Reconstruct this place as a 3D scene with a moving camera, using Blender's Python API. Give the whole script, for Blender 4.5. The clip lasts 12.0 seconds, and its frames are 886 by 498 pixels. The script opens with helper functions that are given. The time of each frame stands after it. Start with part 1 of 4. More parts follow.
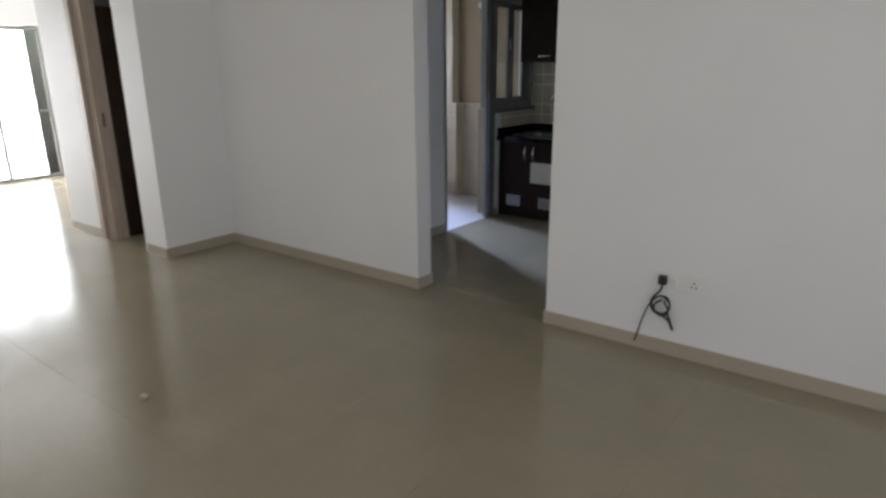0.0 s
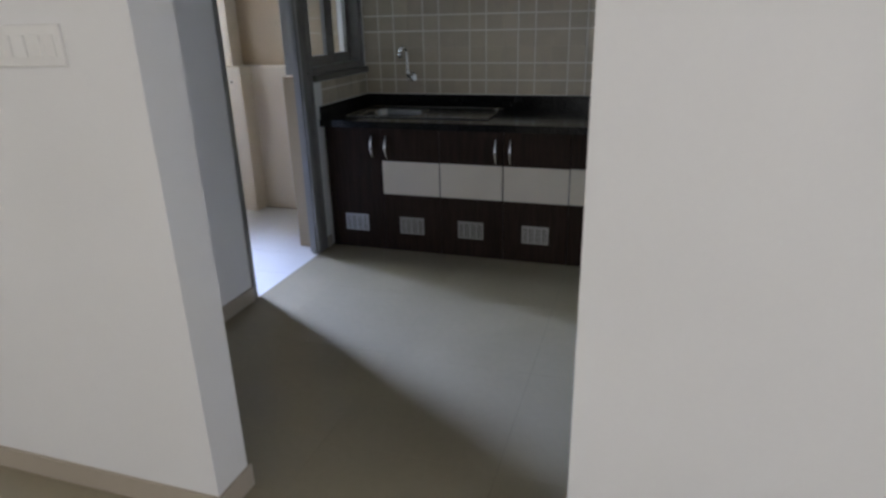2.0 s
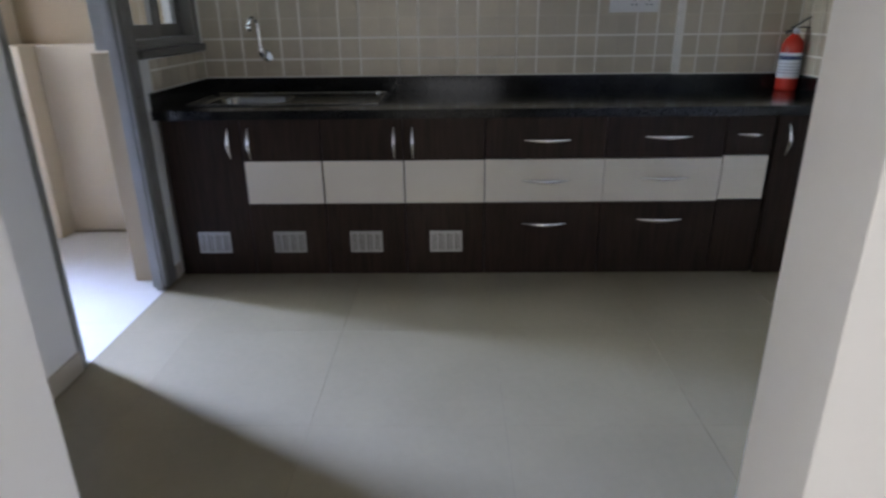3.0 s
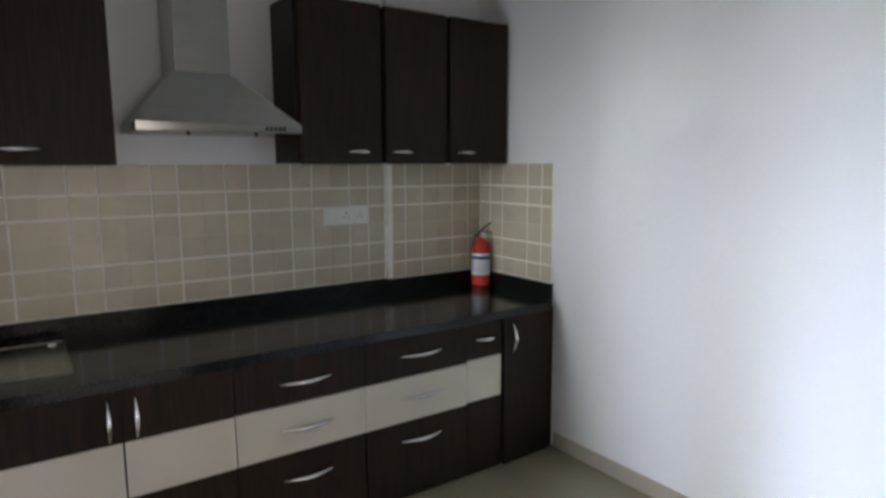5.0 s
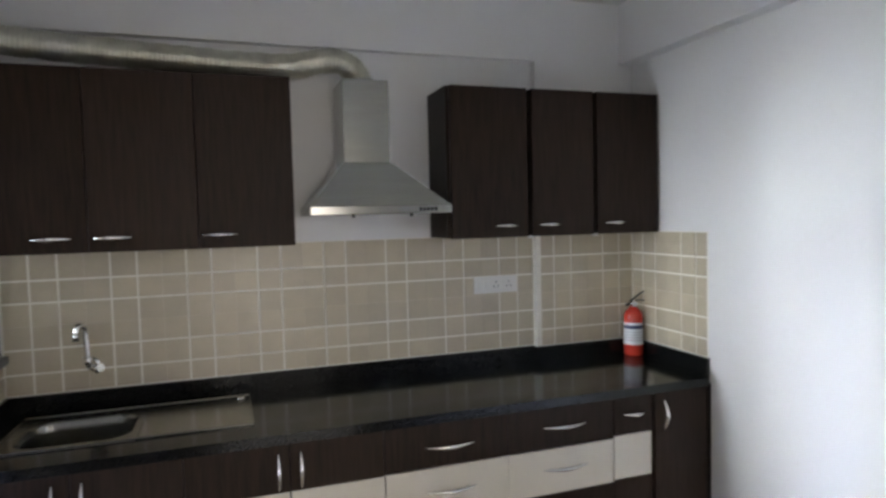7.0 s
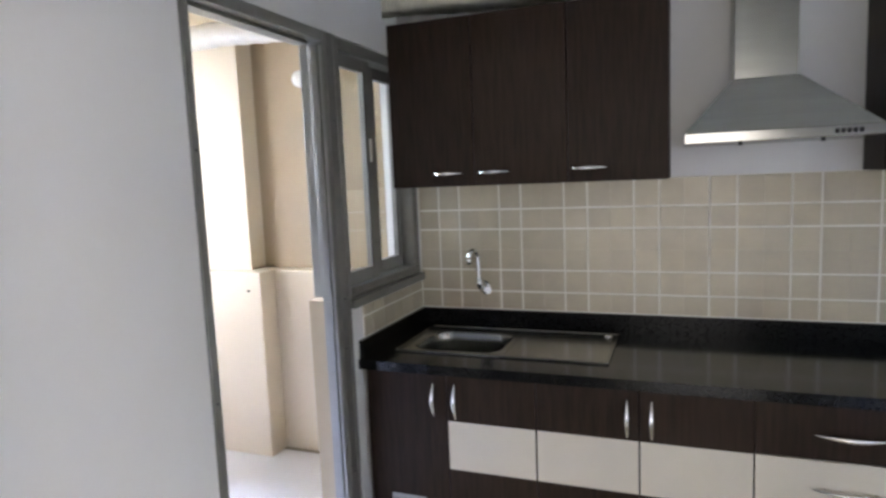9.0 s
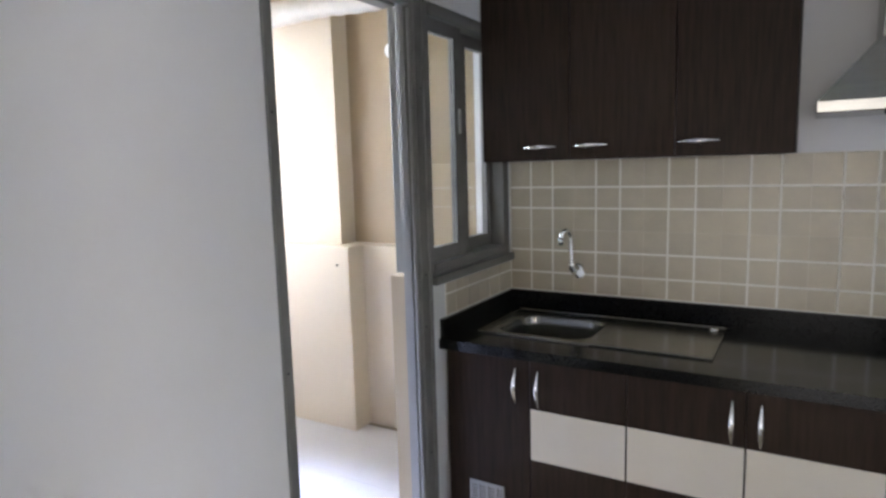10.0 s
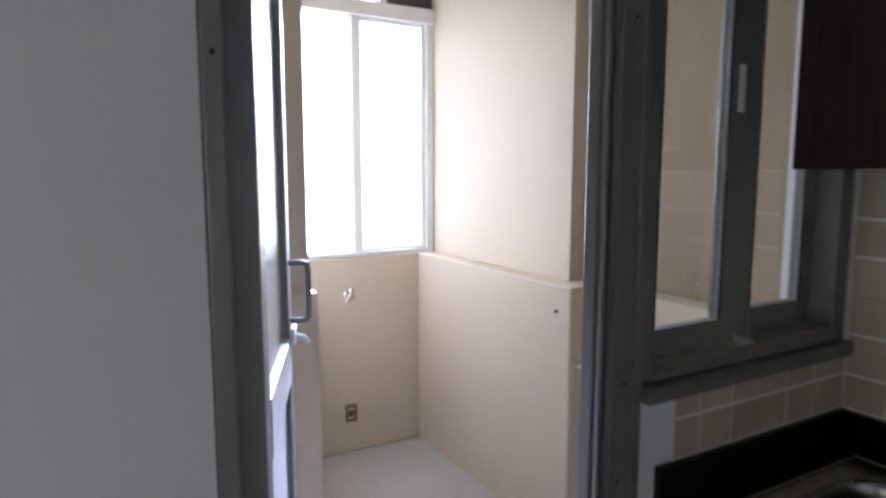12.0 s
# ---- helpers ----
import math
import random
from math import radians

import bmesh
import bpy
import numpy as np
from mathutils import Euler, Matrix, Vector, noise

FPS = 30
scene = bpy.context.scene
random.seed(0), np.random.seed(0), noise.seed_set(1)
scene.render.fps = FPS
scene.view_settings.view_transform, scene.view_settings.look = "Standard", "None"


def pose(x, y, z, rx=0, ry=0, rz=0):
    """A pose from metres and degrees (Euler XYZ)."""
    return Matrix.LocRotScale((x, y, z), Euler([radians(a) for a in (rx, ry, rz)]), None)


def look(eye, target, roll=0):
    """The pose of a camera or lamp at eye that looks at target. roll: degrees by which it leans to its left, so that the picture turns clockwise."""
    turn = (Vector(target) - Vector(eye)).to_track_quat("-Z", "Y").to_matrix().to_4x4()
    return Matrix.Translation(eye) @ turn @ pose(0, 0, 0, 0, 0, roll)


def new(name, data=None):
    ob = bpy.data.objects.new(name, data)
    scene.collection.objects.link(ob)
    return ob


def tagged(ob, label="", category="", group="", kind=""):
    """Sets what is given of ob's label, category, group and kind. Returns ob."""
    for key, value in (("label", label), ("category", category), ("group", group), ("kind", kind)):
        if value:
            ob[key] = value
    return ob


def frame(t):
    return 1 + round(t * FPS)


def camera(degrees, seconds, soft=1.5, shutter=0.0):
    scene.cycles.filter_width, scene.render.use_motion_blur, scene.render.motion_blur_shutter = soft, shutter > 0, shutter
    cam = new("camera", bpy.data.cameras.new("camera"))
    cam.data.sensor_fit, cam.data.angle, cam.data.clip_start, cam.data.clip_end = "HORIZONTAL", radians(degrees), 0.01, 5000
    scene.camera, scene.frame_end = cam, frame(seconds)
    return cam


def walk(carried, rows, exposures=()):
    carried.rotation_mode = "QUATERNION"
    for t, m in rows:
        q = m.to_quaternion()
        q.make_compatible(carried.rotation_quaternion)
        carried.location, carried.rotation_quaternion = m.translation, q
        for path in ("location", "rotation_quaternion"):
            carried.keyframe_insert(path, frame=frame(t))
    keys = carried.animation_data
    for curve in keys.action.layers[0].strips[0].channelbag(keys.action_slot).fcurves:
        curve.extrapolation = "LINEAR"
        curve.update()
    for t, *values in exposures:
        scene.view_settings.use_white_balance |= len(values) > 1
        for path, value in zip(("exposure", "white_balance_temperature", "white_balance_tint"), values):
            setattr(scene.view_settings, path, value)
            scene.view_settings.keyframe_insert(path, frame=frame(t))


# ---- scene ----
cam = camera(70.94, 12.0, soft=2.7, shutter=0.3)
PATH = [  # seconds, eye, a point looked at, lean
    (0, (0.315, -0.189, 1.458), (-0.851, 1.334, 0.891), -0.50),
    (0.5, (-0.016, 0.357, 1.442), (-1.118, 1.933, 0.894), -0.20),
    (1, (-0.397, 0.876, 1.427), (-1.396, 2.500, 0.824), 0.40),
    (1.5, (-0.818, 1.326, 1.380), (-1.624, 3.039, 0.734), -0.30),
    (2, (-1.178, 1.727, 1.335), (-1.761, 3.509, 0.639), -1.40),
    (2.5, (-1.477, 2.012, 1.179), (-1.828, 3.853, 0.478), -0.60),
    (4.3, (-1.990, 2.783, 1.247), (-1.139, 4.436, 0.534), -0.50),
    (4.5, (-2.043, 2.806, 1.288), (-1.083, 4.453, 0.684), -0.30),
    (4.8, (-2.121, 2.849, 1.414), (-1.028, 4.478, 1.020), 0.14),
    (5, (-2.143, 2.824, 1.479), (-1.018, 4.455, 1.206), -0.20),
    (5.5, (-2.133, 2.753, 1.543), (-1.030, 4.420, 1.466), -1.70),
    (6, (-2.182, 2.737, 1.566), (-1.128, 4.437, 1.561), -2.20),
    (6.5, (-2.177, 2.689, 1.582), (-1.269, 4.471, 1.550), -2.00),
    (6.7, (-2.150, 2.672, 1.586), (-1.340, 4.498, 1.527), -1.67),
    (8.3, (-1.827, 2.797, 1.502), (-2.062, 4.770, 1.293), -2.03),
    (8.5, (-1.806, 2.836, 1.490), (-2.202, 4.785, 1.280), -1.90),
    (9, (-1.762, 2.838, 1.517), (-2.481, 4.690, 1.290), -2.40),
    (9.5, (-1.708, 2.841, 1.496), (-2.636, 4.596, 1.250), -2.20),
    (10, (-1.765, 2.979, 1.464), (-2.773, 4.686, 1.202), -1.60),
    (10.5, (-1.842, 3.230, 1.458), (-2.968, 4.865, 1.220), -1.10),
    (11, (-1.815, 3.569, 1.454), (-3.191, 5.001, 1.220), -0.60),
    (11.5, (-1.900, 3.785, 1.461), (-3.477, 4.992, 1.221), -0.30),
    (12, (-2.154, 4.062, 1.465), (-3.886, 5.035, 1.228), 0.00),
]
EXPOSURES = [(0, -0.76, 6450, 9), (0.6, -0.76, 6500, 7), (1.0, -0.80, 6500, 8), (1.5, -0.60, 6500, 8), (2.5, 0.0, 6400, 11), (4.3, 0.46, 7050, 9), (5.0, 0.40, 7150, 11), (5.5, 0.43, 7150, 11), (6.7, 0.82, 7150, 11), (8.3, 1.40, 6900, 9), (9.0, 1.28, 6850, 11), (9.5, 1.16, 6800, 11), (10.5, 0.96, 6800, 12), (11.2, 0.66, 6750, 14), (12, -0.04, 6650, 14)]
walk(cam, [(t, look(eye, target, lean)) for t, eye, target, lean in PATH], EXPOSURES)

# ---- world, window light ----
world = bpy.data.worlds.new("sky")
scene.world = world
world.use_nodes = True
wn = world.node_tree.nodes
sky = wn.new("ShaderNodeTexSky")
sky.sky_type, sky.sun_disc = "NISHITA", False
sky.sun_elevation, sky.sun_rotation = radians(50), radians(200)
world.node_tree.links.new(sky.outputs["Color"], wn["Background"].inputs["Color"])
wn["Background"].inputs["Strength"].default_value = 0.06


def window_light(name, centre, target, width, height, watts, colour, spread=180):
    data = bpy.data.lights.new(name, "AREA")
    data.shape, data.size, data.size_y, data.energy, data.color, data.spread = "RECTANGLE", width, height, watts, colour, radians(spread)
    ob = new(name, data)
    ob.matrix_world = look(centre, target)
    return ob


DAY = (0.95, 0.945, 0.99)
SHADE = (0.73, 0.85, 1.0)
window_light("utility_window_light", (-5.45, 5.36, 1.85), (0, 4.1, 0.9), 1.75, 2.3, 106, SHADE, 57)
window_light("utility_sky_light", (-6.6, 6.25, 3.05), (-2.3, 3.95, 0.2), 1.05, 1.7, 510, (0.45, 0.57, 1.0), 60)
window_light("living_window_light", (-9.34, 2.0, 1.0), (0, 2.0, 1.0), 2.7, 2.0, 380, DAY)
# unseen east window's lamp, added to brighten the dining room and kitchen
window_light("added_east_window_light", (2.60, -0.3, 1.5), (0, -0.3, 1.5), 2.3, 1.3, 68, DAY)
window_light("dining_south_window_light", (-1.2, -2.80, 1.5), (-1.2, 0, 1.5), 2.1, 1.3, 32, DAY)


# ---- materials ----
def material(name, colour, rough=0.6, metal=0.0, gloss=0.5, vary=0.06, scale=6.0, stretch=(1, 1, 1), bump=0.0, fine=60.0, per_piece=0.0, rough_vary=0.08):
    m = bpy.data.materials.new(name)
    m.use_nodes = True
    nt = m.node_tree
    n, l = nt.nodes, nt.links
    b = n["Principled BSDF"]
    b.inputs["Metallic"].default_value, b.inputs["Specular IOR Level"].default_value = metal, gloss
    co = n.new("ShaderNodeTexCoord")
    mp = n.new("ShaderNodeMapping")
    mp.inputs["Scale"].default_value = stretch
    geo = n.new("ShaderNodeNewGeometry")
    l.new(geo.outputs["Position"], mp.inputs["Vector"])
    big = n.new("ShaderNodeTexNoise")
    big.inputs["Scale"].default_value, big.inputs["Detail"].default_value = scale, 5
    small = n.new("ShaderNodeTexNoise")
    small.inputs["Scale"].default_value, small.inputs["Detail"].default_value = fine, 3
    l.new(mp.outputs["Vector"], big.inputs["Vector"])
    l.new(mp.outputs["Vector"], small.inputs["Vector"])
    add = n.new("ShaderNodeMath")
    add.operation = "MULTIPLY_ADD"
    add.inputs[1].default_value = 0.35
    l.new(small.outputs["Fac"], add.inputs[0])
    l.new(big.outputs["Fac"], add.inputs[2])
    fac = add.outputs[0]
    if per_piece:
        info = n.new("ShaderNodeObjectInfo")
        more = n.new("ShaderNodeMath")
        more.operation = "MULTIPLY_ADD"
        more.inputs[1].default_value = per_piece
        l.new(info.outputs["Random"], more.inputs[0])
        l.new(fac, more.inputs[2])
        fac = more.outputs[0]
    ramp = n.new("ShaderNodeMapRange")
    ramp.inputs["From Min"].default_value, ramp.inputs["From Max"].default_value = 0.35, 1.0 + per_piece
    ramp.inputs["To Min"].default_value, ramp.inputs["To Max"].default_value = 1 - vary, 1 + vary
    l.new(fac, ramp.inputs["Value"])
    mul = n.new("ShaderNodeVectorMath")
    mul.operation = "SCALE"
    mul.inputs[0].default_value = colour
    l.new(ramp.outputs["Result"], mul.inputs["Scale"])
    l.new(mul.outputs["Vector"], b.inputs["Base Color"])
    rr = n.new("ShaderNodeMapRange")
    rr.inputs["To Min"].default_value, rr.inputs["To Max"].default_value = max(0.02, rough - rough_vary), rough + rough_vary
    l.new(big.outputs["Fac"], rr.inputs["Value"])
    l.new(rr.outputs["Result"], b.inputs["Roughness"])
    if bump:
        bp = n.new("ShaderNodeBump")
        bp.inputs["Strength"].default_value, bp.inputs["Distance"].default_value = bump, 0.002
        l.new(small.outputs["Fac"], bp.inputs["Height"])
        l.new(bp.outputs["Normal"], b.inputs["Normal"])
    return m


def glass(name, tint=(0.95, 0.98, 0.97), rough=0.0):
    m = bpy.data.materials.new(name)
    m.use_nodes = True
    b = m.node_tree.nodes["Principled BSDF"]
    b.inputs["Base Color"].default_value = (*tint, 1)
    b.inputs["Transmission Weight"].default_value = 1
    b.inputs["Roughness"].default_value, b.inputs["IOR"].default_value = rough, 1.45
    return m


PAINT = material("white_wall_paint", (0.81, 0.805, 0.795), 0.55, vary=0.025, scale=1.5, bump=0.12, fine=90)
CEIL = material("ceiling_paint", (0.80, 0.80, 0.78), 0.8, vary=0.02, scale=1.2, bump=0.1)
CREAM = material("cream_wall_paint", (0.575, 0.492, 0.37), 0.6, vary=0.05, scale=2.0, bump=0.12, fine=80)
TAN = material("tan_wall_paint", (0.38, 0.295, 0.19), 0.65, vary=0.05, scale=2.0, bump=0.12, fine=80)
FLOOR_TILE = material("polished_floor_tile", (0.285, 0.246, 0.171), 0.165, vary=0.10, scale=2.2, fine=35, per_piece=0.05, rough_vary=0.05)
BALCONY_TILE = material("balcony_floor_tile", (0.52, 0.50, 0.465), 0.38, vary=0.06, scale=3, fine=40, per_piece=0.1, rough_vary=0.06)
GROUT = material("floor_grout", (0.25, 0.208, 0.152), 0.8, vary=0.1, scale=20)
SKIRT = material("skirting_tile", (0.42, 0.365, 0.29), 0.37, vary=0.06, scale=4, fine=50, rough_vary=0.06)
WALL_TILE = material("beige_wall_tile", (0.52, 0.45, 0.33), 0.36, vary=0.17, scale=11, fine=70, per_piece=0.45, bump=0.1, rough_vary=0.06)
WALL_GROUT = material("pale_tile_grout", (0.86, 0.83, 0.76), 0.8, vary=0.06, scale=30)
WENGE = material("wenge_laminate", (0.027, 0.0160, 0.0108), 0.48, gloss=0.14, vary=0.55, scale=9, stretch=(9, 9, 0.55), fine=26, bump=0.06, per_piece=0.12)
CARCASS = material("dark_carcass_board", (0.018, 0.011, 0.008), 0.5, gloss=0.2, vary=0.3, scale=10, stretch=(8, 8, 0.6))
LAMINATE = material("cream_laminate", (0.66, 0.60, 0.50), 0.40, vary=0.03, scale=5)
GRANITE = material("black_granite", (0.007, 0.0075, 0.0075), 0.14, gloss=0.27, vary=0.4, scale=120, fine=420, rough_vary=0.05)
STEEL = material("brushed_steel", (0.29, 0.285, 0.265), 0.20, metal=1, vary=0.08, scale=8, stretch=(0.5, 9, 9), fine=90, rough_vary=0.05)
HOOD_STEEL = material("satin_hood_steel", (0.42, 0.42, 0.39), 0.21, metal=0.9, vary=0.08, scale=6, stretch=(0.6, 6, 6), fine=80, rough_vary=0.04)
CHROME = material("chrome", (0.86, 0.86, 0.85), 0.16, metal=1, vary=0.03, scale=8, rough_vary=0.04)
DUCT_FOIL = material("duct_foil", (0.55, 0.54, 0.46), 0.40, metal=0.85, vary=0.25, scale=14, fine=120, bump=0.3)
PALE_DUCT = material("pale_duct_sleeve", (0.84, 0.81, 0.74), 0.45, vary=0.10, scale=14, fine=120, bump=0.3)
ALU = material("grey_anodised_aluminium", (0.235, 0.230, 0.215), 0.40, metal=0.35, vary=0.10, scale=7, fine=60)
WHITE_ALU = material("white_window_frame", (0.78, 0.77, 0.74), 0.4, vary=0.04, scale=7)
STONE = material("grey_sill_stone", (0.15, 0.145, 0.13), 0.4, vary=0.2, scale=30, fine=160)
PLASTIC = material("white_switch_plastic", (0.82, 0.81, 0.78), 0.36, vary=0.02, scale=12, rough_vary=0.05)
BLACK = material("black_plastic", (0.015, 0.015, 0.016), 0.4, vary=0.2, scale=30)
CABLE = material("dark_green_cable", (0.03, 0.045, 0.035), 0.5, vary=0.2, scale=30)
RED = material("red_enamel", (0.50, 0.035, 0.02), 0.20, vary=0.06, scale=14, rough_vary=0.05)
PAPER = material("label_paper", (0.72, 0.74, 0.78), 0.45, vary=0.05, scale=40)
BLUE = material("blue_print", (0.02, 0.03, 0.10), 0.45, vary=0.1, scale=40)
GREY_PRINT = material("grey_print", (0.35, 0.36, 0.42), 0.5, vary=0.1, scale=40)
WOOD = material("beige_door_frame_wood", (0.40, 0.33, 0.27), 0.45, vary=0.15, scale=6, stretch=(8, 8, 0.6), fine=30)
PURPLE = material("dark_purple_board", (0.10, 0.06, 0.08), 0.6, vary=0.1, scale=6)
BROWN = material("brown_drain_cover", (0.16, 0.11, 0.07), 0.5, vary=0.2, scale=30)
VENT = material("vent_metal", (0.42, 0.41, 0.39), 0.40, metal=0.7, vary=0.08, scale=20)
LAMP_GLASS = material("opal_bulb", (0.85, 0.84, 0.80), 0.18, vary=0.02, scale=10, rough_vary=0.04)
CRUMB = material("plaster_crumb", (0.45, 0.40, 0.33), 0.8, vary=0.2, scale=60)
GLASS = glass("clear_glass")
FROST = glass("frosted_glass", (0.93, 0.95, 0.95), 0.35)

# ---- builders ----
ORIGIN = {}


def box(bm, x0, x1, y0, y1, z0, z1, bevel=0.0):
    made = bmesh.ops.create_cube(bm, size=1, matrix=Matrix.Translation(((x0 + x1) / 2, (y0 + y1) / 2, (z0 + z1) / 2)) @ Matrix.Diagonal((abs(x1 - x0), abs(y1 - y0), abs(z1 - z0), 1)))
    if bevel:
        edges = list({e for v in made["verts"] for e in v.link_edges})
        bmesh.ops.bevel(bm, geom=edges, offset=bevel, segments=2, affect="EDGES", profile=0.5)
    return bm


def boxed(*boxes, bevel=0.0):
    bm = bmesh.new()
    for b in boxes:
        box(bm, *b, bevel=bevel)
    return bm


def tube(bm, points, radii, sides=12, caps=True, flat=1.0):
    """A swept tube through the points; flat squeezes it along the second axis."""
    points = [Vector(p) for p in points]
    side = None
    rings = []
    for i, p in enumerate(points):
        way = (points[min(i + 1, len(points) - 1)] - points[max(i - 1, 0)]).normalized()
        if side is None:
            side = way.orthogonal().normalized() if abs(way.z) > 0.9 else way.cross(Vector((0, 0, 1))).normalized()
        side = (side - way * side.dot(way)).normalized()
        other = way.cross(side)
        r = radii[i] if isinstance(radii, (list, tuple)) else radii
        rings.append([bm.verts.new(p + r * (math.cos(2 * math.pi * k / sides) * side + flat * math.sin(2 * math.pi * k / sides) * other)) for k in range(sides)])
    for a, b in zip(rings, rings[1:]):
        for k in range(sides):
            f = bm.faces.new((a[k], a[(k + 1) % sides], b[(k + 1) % sides], b[k]))
            f.smooth = True
    if caps:
        bm.faces.new(rings[0][::-1])
        bm.faces.new(rings[-1])
    return bm


def smooth_path(points, step=8):
    """A Catmull-Rom path through the points."""
    p = [Vector(q) for q in points]
    p = [2 * p[0] - p[1]] + p + [2 * p[-1] - p[-2]]
    out = []
    for i in range(1, len(p) - 2):
        for k in range(step):
            t = k / step
            a, b, c, d = p[i - 1], p[i], p[i + 1], p[i + 2]
            out.append(0.5 * (2 * b + (c - a) * t + (2 * a - 5 * b + 4 * c - d) * t * t + (3 * b - a - 3 * c + d) * t ** 3))
    return out + [p[-2]]


def lathe(bm, profile, sides=28, centre=(0, 0, 0), axis="z"):
    """A turned shape from (radius, height) pairs."""
    rings = []
    for r, h in profile:
        ring = []
        for k in range(sides):
            a = 2 * math.pi * k / sides
            x, y = r * math.cos(a), r * math.sin(a)
            q = {"z": (x, y, h), "y": (x, h, y), "x": (h, x, y)}[axis]
            ring.append(bm.verts.new(Vector(centre) + Vector(q)))
        rings.append(ring)
    for a, b in zip(rings, rings[1:]):
        for k in range(sides):
            f = bm.faces.new((a[k], a[(k + 1) % sides], b[(k + 1) % sides], b[k]))
            f.smooth = True
    bm.faces.new(rings[0][::-1])
    bm.faces.new(rings[-1])
    return bm


def as_mesh(name, bm, mat):
    bmesh.ops.recalc_face_normals(bm, faces=bm.faces[:])
    me = bpy.data.meshes.new(name)
    bm.to_mesh(me)
    bm.free()
    me.materials.append(mat)
    return me


def thing(name, at, label, category, group=""):
    ob = new(name)
    ob.location = at
    ob.empty_display_size = 0.1
    ORIGIN[ob.name] = Vector(at)
    return tagged(ob, label, category, group)


def part(name, bm, mat, parent, label="", at=None):
    """A mesh part under a thing or a part. Its bmesh is in world places; at: its own turning point."""
    base = ORIGIN[parent.name]
    at = base if at is None else Vector(at)
    bmesh.ops.translate(bm, verts=bm.verts[:], vec=-at)
    ob = new(name, as_mesh(name, bm, mat))
    ob.parent = parent
    ob.location = at - base
    ORIGIN[ob.name] = at
    return tagged(ob, label)


def placed(name, mesh, parent, at, turn=(0, 0, 0), label=""):
    """A part on a mesh that alike parts share."""
    ob = new(name, mesh)
    ob.parent = parent
    ob.matrix_basis = pose(*(Vector(at) - ORIGIN[parent.name]), *turn)
    ORIGIN[ob.name] = Vector(at)
    return tagged(ob, label)


def setting(name, bm, mat, label, category):
    ob = new(name, as_mesh(name, bm, mat))
    ORIGIN[ob.name] = Vector((0, 0, 0))
    return tagged(ob, label, category, kind="structure")


def single(name, bm, mat, at, label, category, group=""):
    bmesh.ops.translate(bm, verts=bm.verts[:], vec=-Vector(at))
    ob = new(name, as_mesh(name, bm, mat))
    ob.location = at
    ORIGIN[ob.name] = Vector(at)
    return tagged(ob, label, category, group)


# ---- plan ----
TOP = 2.74                       # ceilings
YD, YK = 2.869, 3.007            # dining wall, dining and kitchen face
JL, JR = -2.238, -1.272          # kitchen doorway
XL, XR = -3.01, 0.103            # kitchen side walls
YW, YP = 5.733, 5.694            # back wall, pier and beam
YC, YU = 5.055, 5.446            # faces of base and wall cabinets
ZC, ZU = 0.788, 0.865            # worktop, upstand
ZT = 1.481                       # tile top
XO = -3.195                      # utility face of the kitchen's side wall
XW = -5.150                      # low wall under the utility window

# ---- floors and ceiling ----
setting("floor", boxed((-9.25, 2.5, -2.7, 2.245, -0.2, -0.003), (-9.25, -5.98, 2.245, 4.6, -0.2, -0.003), (-5.98, 2.5, 2.245, 5.9, -0.2, -0.003)), GROUT, "polished beige floor tiles with thin dark joints", "floor")
setting("ceiling", boxed((-9.4, 2.5, -2.9, 6.0, TOP, TOP + 0.15)), CEIL, "plain white painted concrete ceiling", "ceiling")

# ---- walls ----
setting("wall_dining_east_part", boxed((JR, 2.5, YD, YK, 0, TOP)), PAINT, "white painted wall beside the kitchen doorway", "wall")
setting("wall_dining_west_part", boxed((-4.31, JL, YD, YK, 0, TOP)), PAINT, "white painted wall beside the kitchen doorway", "wall")
setting("wall_over_doorway", boxed((JL, JR, YD, YK, 2.15, TOP)), PAINT, "white wall over the kitchen doorway", "wall")
setting("wall_pier", boxed((-4.60, -4.31, 2.245, YK, 0, TOP)), PAINT, "white painted pier at the end of the dining wall", "wall")
setting("wall_bedroom_front", boxed((-5.98, -5.37, 2.245, 2.365, 0, TOP), (-5.37, -4.60, 2.245, 2.365, 2.1, TOP)), PAINT, "white painted wall with a door opening", "wall")
setting("wall_bedroom_side", boxed((-5.98, -5.86, 2.365, 4.6, 0, TOP)), PAINT, "plain white wall", "wall")
setting("wall_bedroom_back", boxed((-5.86, -5.3, 4.3, 4.42, 0, TOP), (-4.72, -4.60, YK, 3.5, 0, TOP), (-5.3, -4.60, 3.5, 3.62, 0, TOP), (-5.42, -5.3, 3.5, 4.42, 0, TOP)), PAINT, "plain wall of a dark room", "wall")
setting("wall_living_north", boxed((-9.4, -5.86, 4.6, 4.72, 0, TOP)), PAINT, "plain white wall", "wall")
setting("wall_living_west", boxed((-9.37, -9.25, -2.8, 0.85, 0, TOP), (-9.37, -9.25, 3.54, 4.6, 0, TOP), (-9.37, -9.25, 0.85, 3.54, 2.0, TOP)), PAINT, "white wall round a wide glazed balcony door", "wall")
setting("wall_south", boxed((-9.37, -2.3, -2.82, -2.7, 0, TOP), (-0.1, 2.62, -2.82, -2.7, 0, TOP), (-2.3, -0.1, -2.82, -2.7, 0, 0.85), (-2.3, -0.1, -2.82, -2.7, 2.15, TOP)), PAINT, "white wall with a wide unseen window", "wall")
